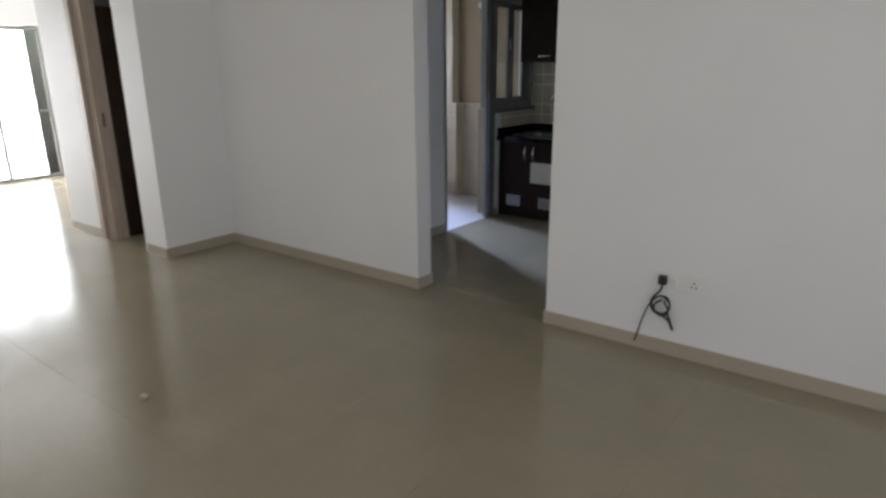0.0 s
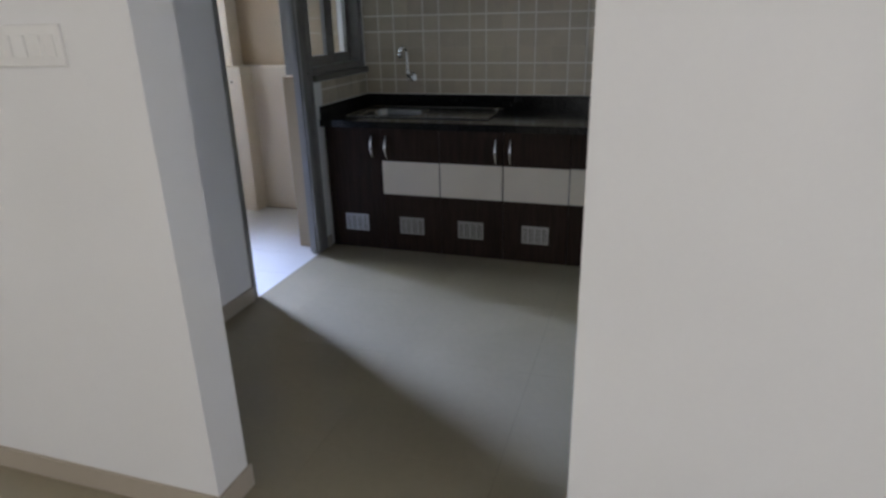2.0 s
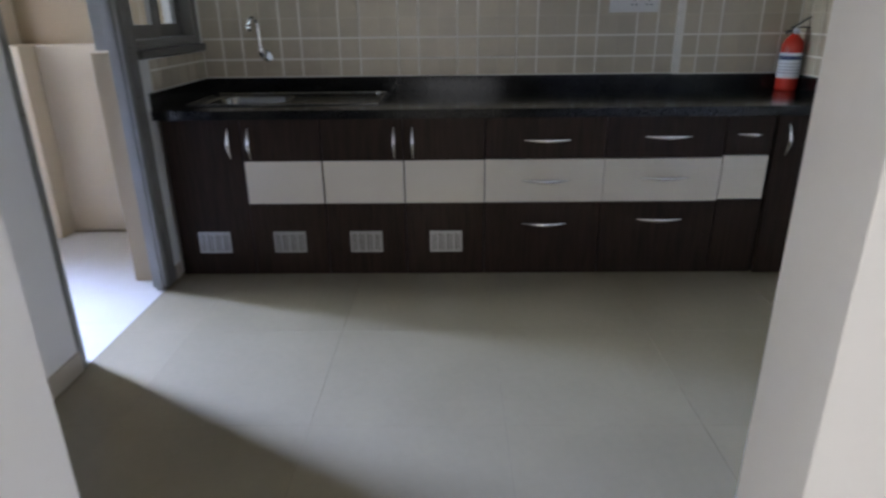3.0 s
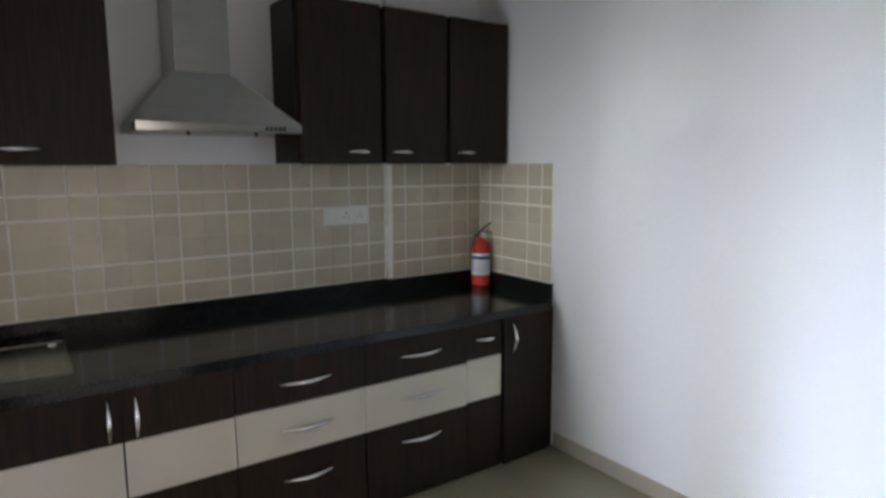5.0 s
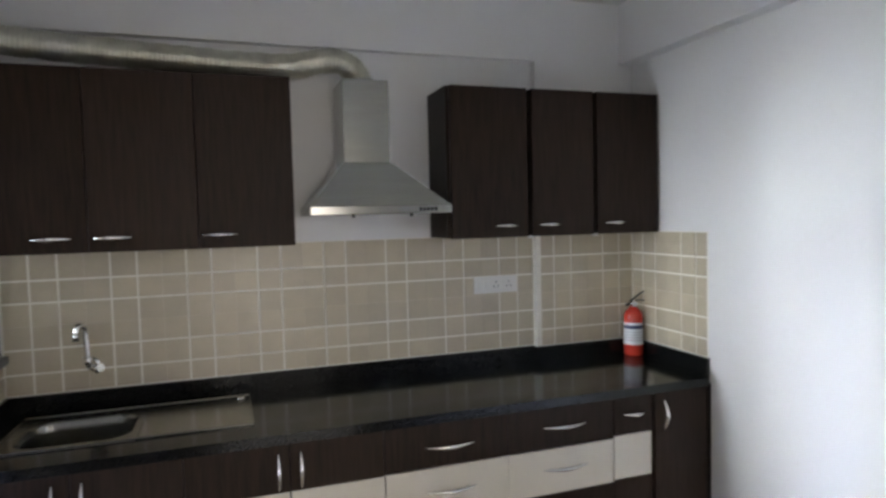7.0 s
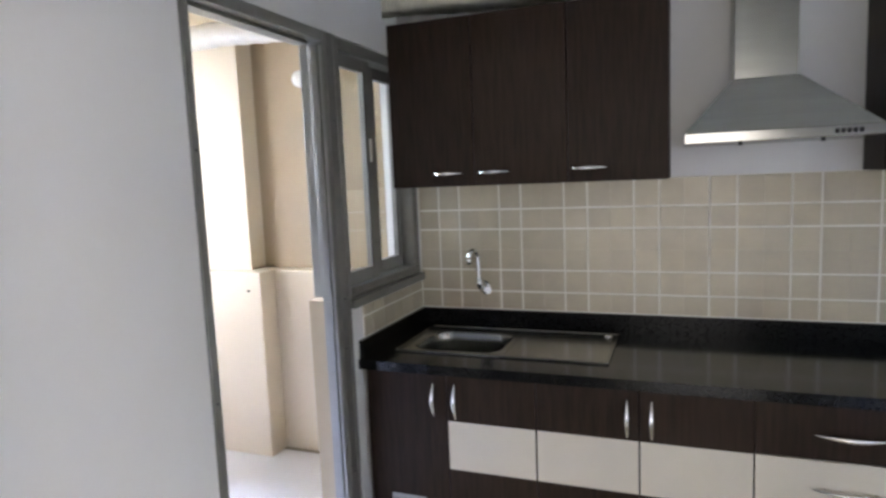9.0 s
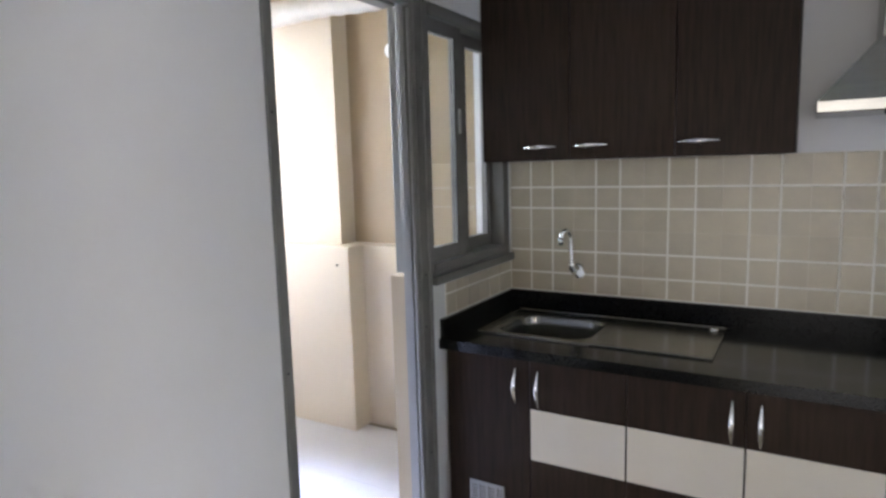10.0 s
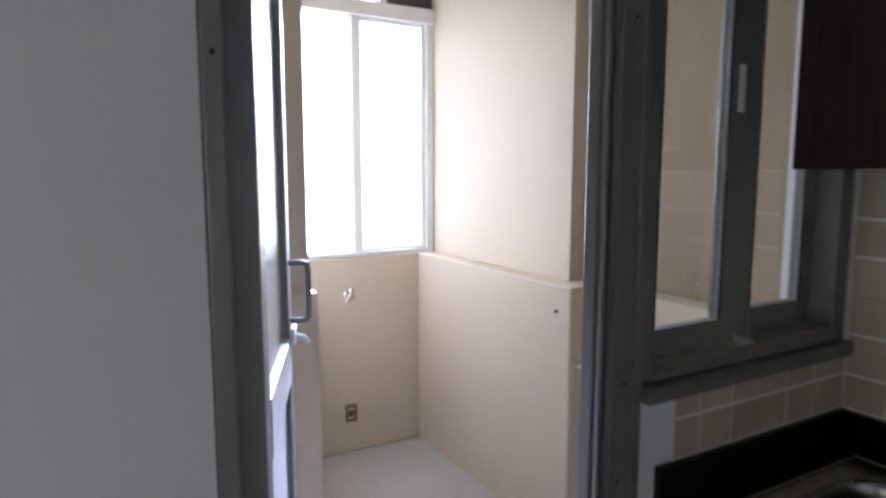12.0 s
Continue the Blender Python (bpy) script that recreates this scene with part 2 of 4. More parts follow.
setting("wall_east", boxed((2.5, 2.62, -2.7, -1.5, 0, TOP), (2.5, 2.62, 0.9, YD, 0, TOP), (2.5, 2.62, -1.5, 0.9, 0, 0.85), (2.5, 2.62, -1.5, 0.9, 2.15, TOP)), PAINT, "white wall with a wide unseen window", "wall")
setting("wall_kitchen_east", boxed((XR, XR + 0.15, YK, 5.95, 0, TOP)), PAINT, "white painted kitchen wall", "wall")
setting("wall_kitchen_back", boxed((XO, XR, YW, 5.95, 0, TOP)), PAINT, "white painted kitchen wall behind the worktop", "wall")
setting("wall_kitchen_pier", boxed((-0.51, XR, YP, YW, 0, 2.405)), PAINT, "shallow white pier in the kitchen corner", "wall")
setting("beam_back", boxed((XL, XR, YP, YW, 2.405, TOP)), PAINT, "white painted beam over the wall cabinets", "beam")
setting("beam_side", boxed((0.02, XR, YK, YP, 2.412, TOP)), PAINT, "white painted beam along the kitchen wall", "beam")
setting("wall_kitchen_west", boxed((XO, XL, YK, 4.188, 0, TOP), (XO, XL, 4.188, 5.42, 2.078, TOP), (XO, XL, 5.58, YW, 2.078, TOP), (XO, XL, 5.42, 5.58, 2.078, 2.22), (XO, XL, 5.42, 5.58, 2.40, TOP)), PAINT, "white wall over the balcony door and window", "wall")
# the shaded end of the low wall: its shade is put into the tan
setting("wall_under_window_outer", boxed((XO, -3.106, 4.985, YW, 0, 1.038)), TAN, "low wall end beside the balcony door, coloured tan for its shade", "wall")
setting("wall_under_window", boxed((-3.105, XL, 4.997, YW, 0, 1.006)), PAINT, "low white wall under the kitchen window", "wall")
# skirting of the walls and the pier
setting("baseboard_dining_east", boxed((JR - 0.010, 2.5, YD - 0.010, YD - 0.001, 0, 0.078), (JR - 0.010, JR - 0.001, YD - 0.001, YK + 0.010, 0, 0.078), bevel=0.002), SKIRT, "beige tile skirting", "skirting")
setting("baseboard_dining_west", boxed((-4.30, JL + 0.010, YD - 0.010, YD - 0.001, 0, 0.078), (JL + 0.001, JL + 0.010, YD - 0.001, YK + 0.010, 0, 0.078), bevel=0.002), SKIRT, "beige tile skirting", "skirting")
setting("baseboard_pier", boxed((-4.309, -4.30, 2.236, YD - 0.010, 0, 0.078), (-4.60, -4.309, 2.236, 2.244, 0, 0.078), bevel=0.002), SKIRT, "beige tile skirting", "skirting")
setting("baseboard_bedroom", boxed((-5.99, -5.37, 2.236, 2.244, 0, 0.078), bevel=0.002), SKIRT, "beige tile skirting", "skirting")
setting("baseboard_kitchen_east", boxed((XR - 0.010, XR - 0.001, YK, YC, 0, 0.078), bevel=0.002), SKIRT, "beige tile skirting", "skirting")
setting("baseboard_kitchen_west", boxed((XL + 0.001, XL + 0.010, YK + 0.010, 4.187, 0, 0.078), bevel=0.002), SKIRT, "beige tile skirting", "skirting")
setting("baseboard_low_wall", boxed((XL + 0.001, XL + 0.010, 4.998, YC, 0, 0.07), bevel=0.002), SKIRT, "short beige tile skirting", "skirting")

# ---- utility balcony shell ----
setting("wall_utility_low_north", boxed((XW, -3.905, 5.590, 5.9, 0, 1.046), (-3.905, XO, 5.722, 5.9, 0, 1.044), bevel=0.006), CREAM, "low cream wall with a ledge", "wall")
setting("wall_utility_north", boxed((-5.31, -4.03, 5.69, 5.95, 1.046, TOP)), CREAM, "cream painted pillar above the ledge", "wall")
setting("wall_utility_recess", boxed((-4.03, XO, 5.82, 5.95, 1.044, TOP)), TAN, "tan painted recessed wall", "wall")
setting("wall_utility_low_west", boxed((-5.31, XW, 4.2, 5.9, 0, 1.044), bevel=0.006), CREAM, "low cream wall under the balcony window", "wall")
setting("wall_utility_pier_low", boxed((XW, -4.42, 3.6, 4.790, 0, 1.020), bevel=0.004), CREAM, "low cream wall with a narrow ledge", "wall")
setting("wall_utility_pier", boxed((-5.31, -4.45, 3.6, 4.762, 1.021, TOP)), CREAM, "cream painted pier above a narrow ledge", "wall")
setting("wall_utility_south", boxed((-4.42, XO, 3.6, 3.75, 0, TOP)), CREAM, "cream painted balcony wall", "wall")
setting("wall_utility_facing", boxed((XO - 0.012, XO - 0.001, 3.75, 4.188, 0, TOP), (XO - 0.012, XO - 0.001, 4.188, 5.40, 2.11, TOP), (XO - 0.012, XO - 0.001, 5.60, 5.82, 2.11, TOP)), CREAM, "cream painted face of the kitchen wall", "wall")
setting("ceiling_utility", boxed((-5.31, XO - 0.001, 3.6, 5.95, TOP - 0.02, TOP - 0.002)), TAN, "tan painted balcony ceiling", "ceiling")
setting("beam_utility", boxed((-5.31, -5.10, 4.762, 5.69, 2.62, TOP - 0.02)), CREAM, "cream beam over the balcony window", "beam")

# ---- glazed openings ----
def pane(name, bm, parent, label="clear glass pane", mat=None):
    ob = part(name, bm, mat or GLASS, parent, label)
    ob.visible_shadow = False
    return ob


# balcony door and window between kitchen and utility, one aluminium unit
door_frame = tagged(thing("door_1", (-3.05, 4.52, 0), "grey aluminium balcony door frame with grooved profiles", "door"), kind="structure")
part("jamb", boxed((-3.10, XL + 0.006, 4.190, 4.218, 0, 2.076), (-3.10, -3.045, 4.218, 4.266, 0, 2.024), bevel=0.003), ALU, door_frame)
part("mullion_post", boxed((-3.075, XL + 0.006, 4.900, 4.995, 0, 2.076), (-3.045, -3.014, 4.868, 4.900, 0, 2.024), (XL + 0.006, XL + 0.012, 4.905, 4.925, 0.02, 2.072), (XL + 0.006, XL + 0.012, 4.965, 4.985, 0.02, 2.072), bevel=0.003), ALU, door_frame)
# paler strip that draws the vertical highlight along the post
part("post_edge", boxed((-3.013, -3.003, 4.876, 4.886, 0.02, 2.02), bevel=0.002), VENT, door_frame, "pale metal edge strip in place of the post's highlight")
part("head", boxed((-3.10, XL + 0.006, 4.218, 4.895, 2.036, 2.076), (-3.10, -3.045, 4.266, 4.862, 2.024, 2.036), bevel=0.003), ALU, door_frame)
screw = as_mesh("screw", lathe(bmesh.new(), [(0.004, 0), (0.004, 0.002), (0.0015, 0.003)], 8, axis="x"), BLACK)
for y, z in ((4.945, 1.06), (4.935, 0.86), (4.945, 0.35), (4.945, 1.75)):
    placed("screw", screw, door_frame, (XL + 0.006, y, z))
for z in (0.9, 1.62):
    placed("screw", screw, door_frame, (XL + 0.006, 4.204, z))

leaf = thing("balcony_door", (-3.104, 4.236, 0.02), "open grey aluminium balcony door with glazed upper half", "door")


def leaf_part(name, boxes, mat, label="", bevel=0.003):
    bm = boxed(*boxes, bevel=bevel)
    bmesh.ops.transform(bm, matrix=pose(-3.104, 4.236, 0.02), verts=bm.verts[:])
    return part(name, bm, mat, leaf, label)


leaf_part("stile", [(-0.12, 0, 0, 0.035, 0, 2.0)], ALU)
leaf_part("stile", [(-0.60, -0.53, 0, 0.035, 0, 2.0)], ALU)
leaf_part("rail", [(-0.53, -0.12, 0.002, 0.033, 1.92, 2.0)], ALU)
leaf_part("rail", [(-0.53, -0.12, 0.002, 0.037, 0.95, 1.06)], WHITE_ALU, "white middle rail")
leaf_part("rail", [(-0.53, -0.12, 0.002, 0.033, 0, 0.10)], ALU)
leaf_part("lower_panel", [(-0.53, -0.12, 0.012, 0.023, 0.10, 0.95)], PLASTIC, "white lower panel")
leaf_part("pane", [(-0.53, -0.12, 0.014, 0.020, 1.06, 1.92)], FROST, "frosted glass pane", bevel=0)
bm = bmesh.new()
tube(bm, [Vector((-3.104 - 0.565, 4.271, 1.115)) + Vector(v) for v in smooth_path([(0, -0.004, 0), (0, 0.035, 0), (0, 0.045, 0.015), (0, 0.045, 0.07), (0, 0.045, 0.125), (0, 0.035, 0.14), (0, -0.004, 0.14)], 4)], 0.007, 8)
part("pull_handle", bm, ALU, leaf, "bent metal pull handle")
bm = boxed((-3.69, -3.63, 4.272, 4.284, 1.06, 1.10), bevel=0.002)
tube(bm, [(-3.66, 4.284, 1.08), (-3.66, 4.305, 1.075), (-3.66, 4.315, 1.06)], 0.006, 8)
part("latch", bm, WHITE_ALU, leaf, "pale tower bolt")
leaf.rotation_euler = (0, 0, radians(-20))

window = tagged(thing("window_1", (-3.06, 5.36, 1.046), "grey aluminium sliding window over a stone sill", "window"), kind="structure")
part("window_frame", boxed((-3.076, -3.015, 4.996, 5.03, 1.047, 2.076), (-3.188, -3.076, 5.014, 5.040, 1.047, 2.076), (-3.13, -3.015, 5.675, YW - 0.001, 1.047, 2.076), (-3.13, -3.015, 5.041, 5.675, 1.047, 1.085), (-3.13, -3.015, 5.041, 5.675, 2.030, 2.076), (-3.016, -3.008, 5.020, 5.72, 1.047, 1.062), bevel=0.003), ALU, window)
for x0, y0, y1, st, en in ((-3.066, 5.031, 5.320, 0.026, 0.062), (-3.11, 5.370, 5.674, 0.063, 0.048)):
    sash = part("sash", boxed((x0, x0 + 0.03, y0, y0 + st, 1.088, 2.028), (x0, x0 + 0.03, y1 - en, y1, 1.088, 2.028), (x0, x0 + 0.03, y0 + st, y1 - en, 1.088, 1.146), (x0, x0 + 0.03, y0 + st, y1 - en, 1.975, 2.028), bevel=0.003), ALU, window)
    part("gasket", boxed((x0 + 0.0302, x0 + 0.032, y0 + st - 0.005, y0 + st, 1.146, 1.975), (x0 + 0.0302, x0 + 0.032, y1 - en, y1 - en + 0.005, 1.146, 1.975)), BLACK, sash, "thin black glazing gasket")
    pane("pane", boxed((x0 + 0.012, x0 + 0.018, y0 + st, y1 - en, 1.146, 1.975)), sash)
    if x0 > -3.1:
        part("latch", boxed((x0 + 0.03, x0 + 0.036, y1 - 0.034, y1 - 0.016, 1.60, 1.70), bevel=0.002), WHITE_ALU, sash, "small white window latch")
part("window_sill", boxed((-3.105, -2.985, 4.997, YW - 0.002, 1.008, 1.045), bevel=0.006), STONE, window, "rough grey stone sill")

# wide window of the utility balcony
uwin = tagged(thing("window_2", (-5.13, 5.2, 1.03), "white framed balcony window with bright panes", "window"), kind="structure")
WX = -5.18
part("window_frame", boxed((WX - 0.03, WX + 0.03, 5.645, 5.688, 1.046, 2.326), (WX - 0.03, WX + 0.03, 4.70, 4.76, 1.046, 2.326), (WX - 0.03, WX + 0.03, 4.76, 5.645, 1.046, 1.07), (WX - 0.035, WX + 0.045, 4.70, 5.688, 2.252, 2.326), (WX - 0.03, WX + 0.03, 5.223, 5.275, 1.07, 2.252), bevel=0.004), WHITE_ALU, uwin)
part("sash", boxed((WX - 0.012, WX + 0.014, 5.622, 5.645, 1.07, 2.252), (WX - 0.012, WX + 0.014, 5.275, 5.622, 2.232, 2.252), (WX - 0.012, WX + 0.014, 5.275, 5.622, 1.07, 1.086), bevel=0.002), WHITE_ALU, uwin)
pane("pane", boxed((WX - 0.003, WX + 0.003, 4.76, 5.223, 1.07, 2.252)), uwin)
pane("pane", boxed((WX - 0.003, WX + 0.003, 5.275, 5.622, 1.086, 2.232)), uwin)
pane("pane", boxed((WX - 0.003, WX + 0.003, 4.70, 5.38, 2.326, 2.62)), uwin)
part("transom_post", boxed((WX - 0.03, WX + 0.03, 5.38, 5.42, 2.326, 2.62), bevel=0.003), WHITE_ALU, uwin)
part("board", boxed((WX - 0.01, WX + 0.01, 5.42, 5.688, 2.326, 2.62)), PURPLE, uwin, "dark purple filler board round the duct")

# balcony door of the living room
lwin = tagged(thing("window_3", (-9.25, 2.2, 0), "wide white framed glazed balcony door", "window"), kind="structure")
part("window_frame", boxed((-9.31, -9.25, 0.852, 0.91, 0, 1.995), (-9.31, -9.25, 3.48, 3.538, 0, 1.995), (-9.31, -9.25, 0.91, 3.48, 1.94, 1.995), (-9.31, -9.25, 0.91, 3.48, 0, 0.05), bevel=0.004), ALU, lwin)
for y in (1.66, 2.26, 2.86):
    part("mullion", boxed((-9.30, -9.25, y - 0.02, y + 0.02, 0.05, 1.94), bevel=0.003), ALU, lwin)
for a, b in ((0.91, 1.64), (1.68, 2.24), (2.28, 2.84), (2.88, 3.48)):
    pane("pane", boxed((-9.28, -9.274, a, b, 0.05, 1.94)), lwin)
    part("rail", boxed((-9.295, -9.26, a, b, 0.90, 0.92)), ALU, lwin)

# unseen dining window behind the walker, added for its light
dwin = tagged(thing("window_4", (2.55, -0.3, 0.85), "unseen white framed dining room window, placed for its light", "window"), kind="structure")
part("window_frame", boxed((2.52, 2.58, -1.498, -1.45, 0.852, 2.148), (2.52, 2.58, 0.85, 0.898, 0.852, 2.148), (2.52, 2.58, -1.45, 0.85, 0.852, 0.90), (2.52, 2.58, -1.45, 0.85, 2.10, 2.148), (2.52, 2.58, -0.32, -0.28, 0.90, 2.10), bevel=0.004), WHITE_ALU, dwin)

# unseen south window, placed for the light on the pier's front
swin = tagged(thing("window_5", (-1.2, -2.75, 0.85), "unseen white framed dining room window, placed for its light", "window"), kind="structure")
part("window_frame", boxed((-2.298, -2.25, -2.78, -2.72, 0.852, 2.148), (-0.15, -0.102, -2.78, -2.72, 0.852, 2.148), (-2.25, -0.15, -2.78, -2.72, 0.852, 0.90), (-2.25, -0.15, -2.78, -2.72, 2.10, 2.148), (-1.22, -1.18, -2.78, -2.72, 0.90, 2.10), bevel=0.004), WHITE_ALU, swin)

# door of the dark room
bdoor = tagged(thing("door_2", (-5.2, 2.36, 0), "open doorway with a beige wooden frame to a dark room", "door"), kind="structure")
part("jamb", boxed((-5.37, -5.29, 2.225, 2.38, 0, 2.1), (-5.29, -5.18, 2.26, 2.38, 0, 2.1), bevel=0.005), WOOD, bdoor)
part("jamb", boxed((-4.65, -4.602, 2.25, 2.38, 0, 2.1), bevel=0.005), PAINT, bdoor)
part("strike_plate", boxed((-5.181, -5.176, 2.30, 2.325, 0.98, 1.10), bevel=0.001), BROWN, bdoor, "small dark lock plate")
part("door_leaf", boxed((-5.215, -5.182, 2.385, 2.95, 0.01, 1.94), bevel=0.003), WENGE, bdoor, "dark wooden door leaf, open")

# ---- kitchen cabinets ----
def bow_handle(length, flat=0.85):
    """A slim bow handle along x, standing out towards -y."""
    bm = bmesh.new()
    pts, rad = [], []
    for k in range(17):
        u = k / 16 * 2 - 1
        pts.append((u * length / 2, -0.004 - 0.026 * (1 - abs(u) ** 1.6), 0))
        rad.append(0.0025 + 0.0095 * (1 - abs(u) ** 1.5))
    tube(bm, pts, rad, 10, flat=flat)
    for u in (-0.32, 0.32):
        tube(bm, [(u * length, 0.001, 0), (u * length, -0.016, 0)], 0.005, 8)
    return bm


HANDLE_DOOR = as_mesh("handle", bow_handle(0.150), CHROME)
HANDLE_DRAWER = as_mesh("handle", bow_handle(0.222), CHROME)
HANDLE_SHORT = as_mesh("handle", bow_handle(0.128), CHROME)


def vent_mesh():
    bm = bmesh.new()
    w, h = 0.152, 0.104
    for b in ((-w / 2, w / 2, h / 2 - 0.010, h / 2), (-w / 2, w / 2, -h / 2, -h / 2 + 0.010), (-w / 2, -w / 2 + 0.008, -h / 2 + 0.01, h / 2 - 0.01), (w / 2 - 0.008, w / 2, -h / 2 + 0.01, h / 2 - 0.01)):
        box(bm, b[0], b[1], -0.004, 0, b[2], b[3])
    for k in range(1, 4):
        x = -w / 2 + k * w / 4
        box(bm, x - 0.005, x + 0.005, -0.004, 0, -h / 2 + 0.01, h / 2 - 0.01)
    for k in range(4):
        a = -w / 2 + 0.008 + k * w / 4
        for i in range(7):
            z = -h / 2 + 0.014 + i * 0.0118
            box(bm, a, a + w / 4 - 0.012, -0.003, 0, z, z + 0.007)
    return bm


VENT_GRILLE = as_mesh("vent_grille", vent_mesh(), VENT)


def carcass(cab, x0, x1, y0, y1, z0, z1, top=False):
    t = 0.018
    boards = [("side_panel", (x0, x0 + t, y0, y1, z0, z1)), ("side_panel", (x1 - t, x1, y0, y1, z0, z1)), ("bottom_panel", (x0 + t, x1 - t, y0, y1, z0, z0 + t)), ("back_panel", (x0 + t, x1 - t, y1 - 0.006, y1, z0 + t, z1))]
    if top:
        boards.append(("top_panel", (x0 + t, x1 - t, y0, y1 - 0.006, z1 - t, z1)))
    for name, b in boards:
        part(name, boxed(b, bevel=0.0008), CARCASS, cab)


def front(cab, name, x0, x1, z0, z1, mat, yf, hinge=None, label=""):
    return part(name, boxed((x0 + 0.0015, x1 - 0.0015, yf, yf + 0.018, z0, z1), bevel=0.0015), mat, cab, label, at=hinge)


def vertical_handle(door, x, z, yf=YC):
    placed("handle", HANDLE_DOOR, door, (x, yf, z), (0, 90, 0), "bowed chrome handle")


def flat_handle(door, mesh, x, z, yf):
    placed("handle", mesh, door, (x, yf, z), (0, 0, 0), "bowed chrome handle")


BANDLO, BANDHI, DOORTOP = 0.357, 0.556, 0.745


def base_door(cab, x0, x1, handle_x, band=True, vent_x=None, hinge=None):
    door = front(cab, "door", x0, x1, 0.003, DOORTOP, WENGE, YC, hinge)
    if band:
        part("band", boxed((x0 + 0.003, x1 - 0.003, YC - 0.0025, YC + 0.001, BANDLO, BANDHI), bevel=0.0008), LAMINATE, door, "cream laminate band")
    vertical_handle(door, handle_x, 0.640)
    if vent_x:
        placed("vent_grille", VENT_GRILLE, door, (vent_x, YC, 0.167), label="silver slotted vent grille")
    return door


def base_unit(x0, x1, label):
    cab = thing("base_cabinet", ((x0 + x1) / 2, (YC + YW) / 2, 0), label, "cabinet", "base cabinets under the worktop")
    back = YP if x1 > -0.3 else YW
    carcass(cab, x0 + 0.001, x1 - 0.001, YC + 0.020, back - 0.002, 0.0, 0.746)
    return cab


sink_unit = base_unit(-2.988, -2.276, "dark wenge sink cabinet with vents, cream band on one door")
base_door(sink_unit, -2.988, -2.633, -2.687, band=False, vent_x=-2.817)
base_door(sink_unit, -2.633, -2.276, -2.597, vent_x=-2.458)
pair_unit = base_unit(-2.276, -1.536, "dark wenge two-door cabinet with cream band and vents")
base_door(pair_unit, -2.276, -1.904, -1.945, vent_x=-2.094)
base_door(pair_unit, -1.904, -1.536, -1.862, vent_x=-1.716)
for x0, x1, hx, zs in ((-1.536, -0.997, -1.258, (0.645, 0.459, 0.254)), (-0.997, -0.470, -0.722, (0.656, 0.468, 0.272))):
    cab = base_unit(x0, x1, "dark wenge drawer cabinet with a cream middle drawer")
    for z0, z1, mat, hz, lb in ((0.560, DOORTOP, WENGE, zs[0], ""), (BANDLO, BANDHI, LAMINATE, zs[1], "cream laminate drawer front"), (0.003, 0.353, WENGE, zs[2], "")):
        d = front(cab, "drawer", x0, x1, z0, z1, mat, YC, label=lb)
        flat_handle(d, HANDLE_DRAWER, hx, hz, YC)
slim = base_unit(-0.470, -0.264, "narrow dark wenge drawer cabinet with cream band")
d = front(slim, "drawer", -0.470, -0.264, 0.570, DOORTOP, WENGE, YC)
flat_handle(d, HANDLE_SHORT, -0.362, 0.664, YC)
front(slim, "drawer", -0.470, -0.264, BANDLO + 0.008, BANDHI + 0.010, LAMINATE, YC, label="cream laminate front")
front(slim, "drawer", -0.470, -0.264, 0.003, 0.360, WENGE, YC)
corner = base_unit(-0.256, 0.098, "dark wenge corner cabinet with one door slightly ajar")
door = base_door(corner, -0.256, 0.056, -0.208, band=False, hinge=(0.054, YC + 0.018, 0.0))
part("filler", boxed((0.058, 0.099, YC + 0.100, YC + 0.112, 0.0, 0.745), bevel=0.001), PAINT, corner, "pale filler strip against the wall")
door.rotation_euler = (0, 0, radians(2.5))


def wall_unit(x0, x1, doors, label, back=YW, side=0.0):
    cab = thing("wall_cabinet", ((x0 + x1) / 2, (YU + YW) / 2, 1.482), label, "cabinet", "wall cabinets over the worktop")
    carcass(cab, x0 - side, x1, YU + 0.019, back - 0.001, 1.480, 2.202, top=True)
    for a, b, hx, mesh in doors:
        d = front(cab, "door", a, b, 1.477, 2.203, WENGE, YU)
        flat_handle(d, mesh, hx, 1.533, YU)
    return cab


wall_unit(-3.006, -2.205, ((-3.006, -2.612, -2.740, HANDLE_DOOR), (-2.612, -2.205, -2.526, HANDLE_DOOR)), "dark wenge two-door wall cabinet")
wall_unit(-2.205, -1.812, ((-2.205, -1.812, -2.120, HANDLE_DOOR),), "dark wenge single-door wall cabinet beside the cooker hood")
wall_unit(-1.085, -0.682, ((-1.085, -0.682, -0.800, HANDLE_SHORT),), "dark wenge single-door wall cabinet", side=0.016)
cab = wall_unit(-0.660, -0.306, ((-0.660, -0.306, -0.565, HANDLE_SHORT),), "dark wenge single-door wall cabinet", YP)
part("bracket", boxed((-0.675, -0.655, YU + 0.003, YU + 0.030, 1.468, 1.4795), bevel=0.002), PLASTIC, cab, "small pale joining bracket")
cab = wall_unit(-0.288, 0.090, ((-0.288, 0.090, -0.182, HANDLE_SHORT),), "dark wenge single-door wall cabinet in the corner", YP)
part("bracket", boxed((-0.303, -0.283, YU + 0.003, YU + 0.030, 1.468, 1.4795), bevel=0.002), PLASTIC, cab, "small pale joining bracket")

# ---- worktop, sink and tap ----
SX0, SX1, SY0, SY1 = -2.915, -2.022, 5.185, 5.630
worktop = thing("worktop", (-1.45, 5.38, 0.748), "polished black granite worktop with upstand", "worktop")


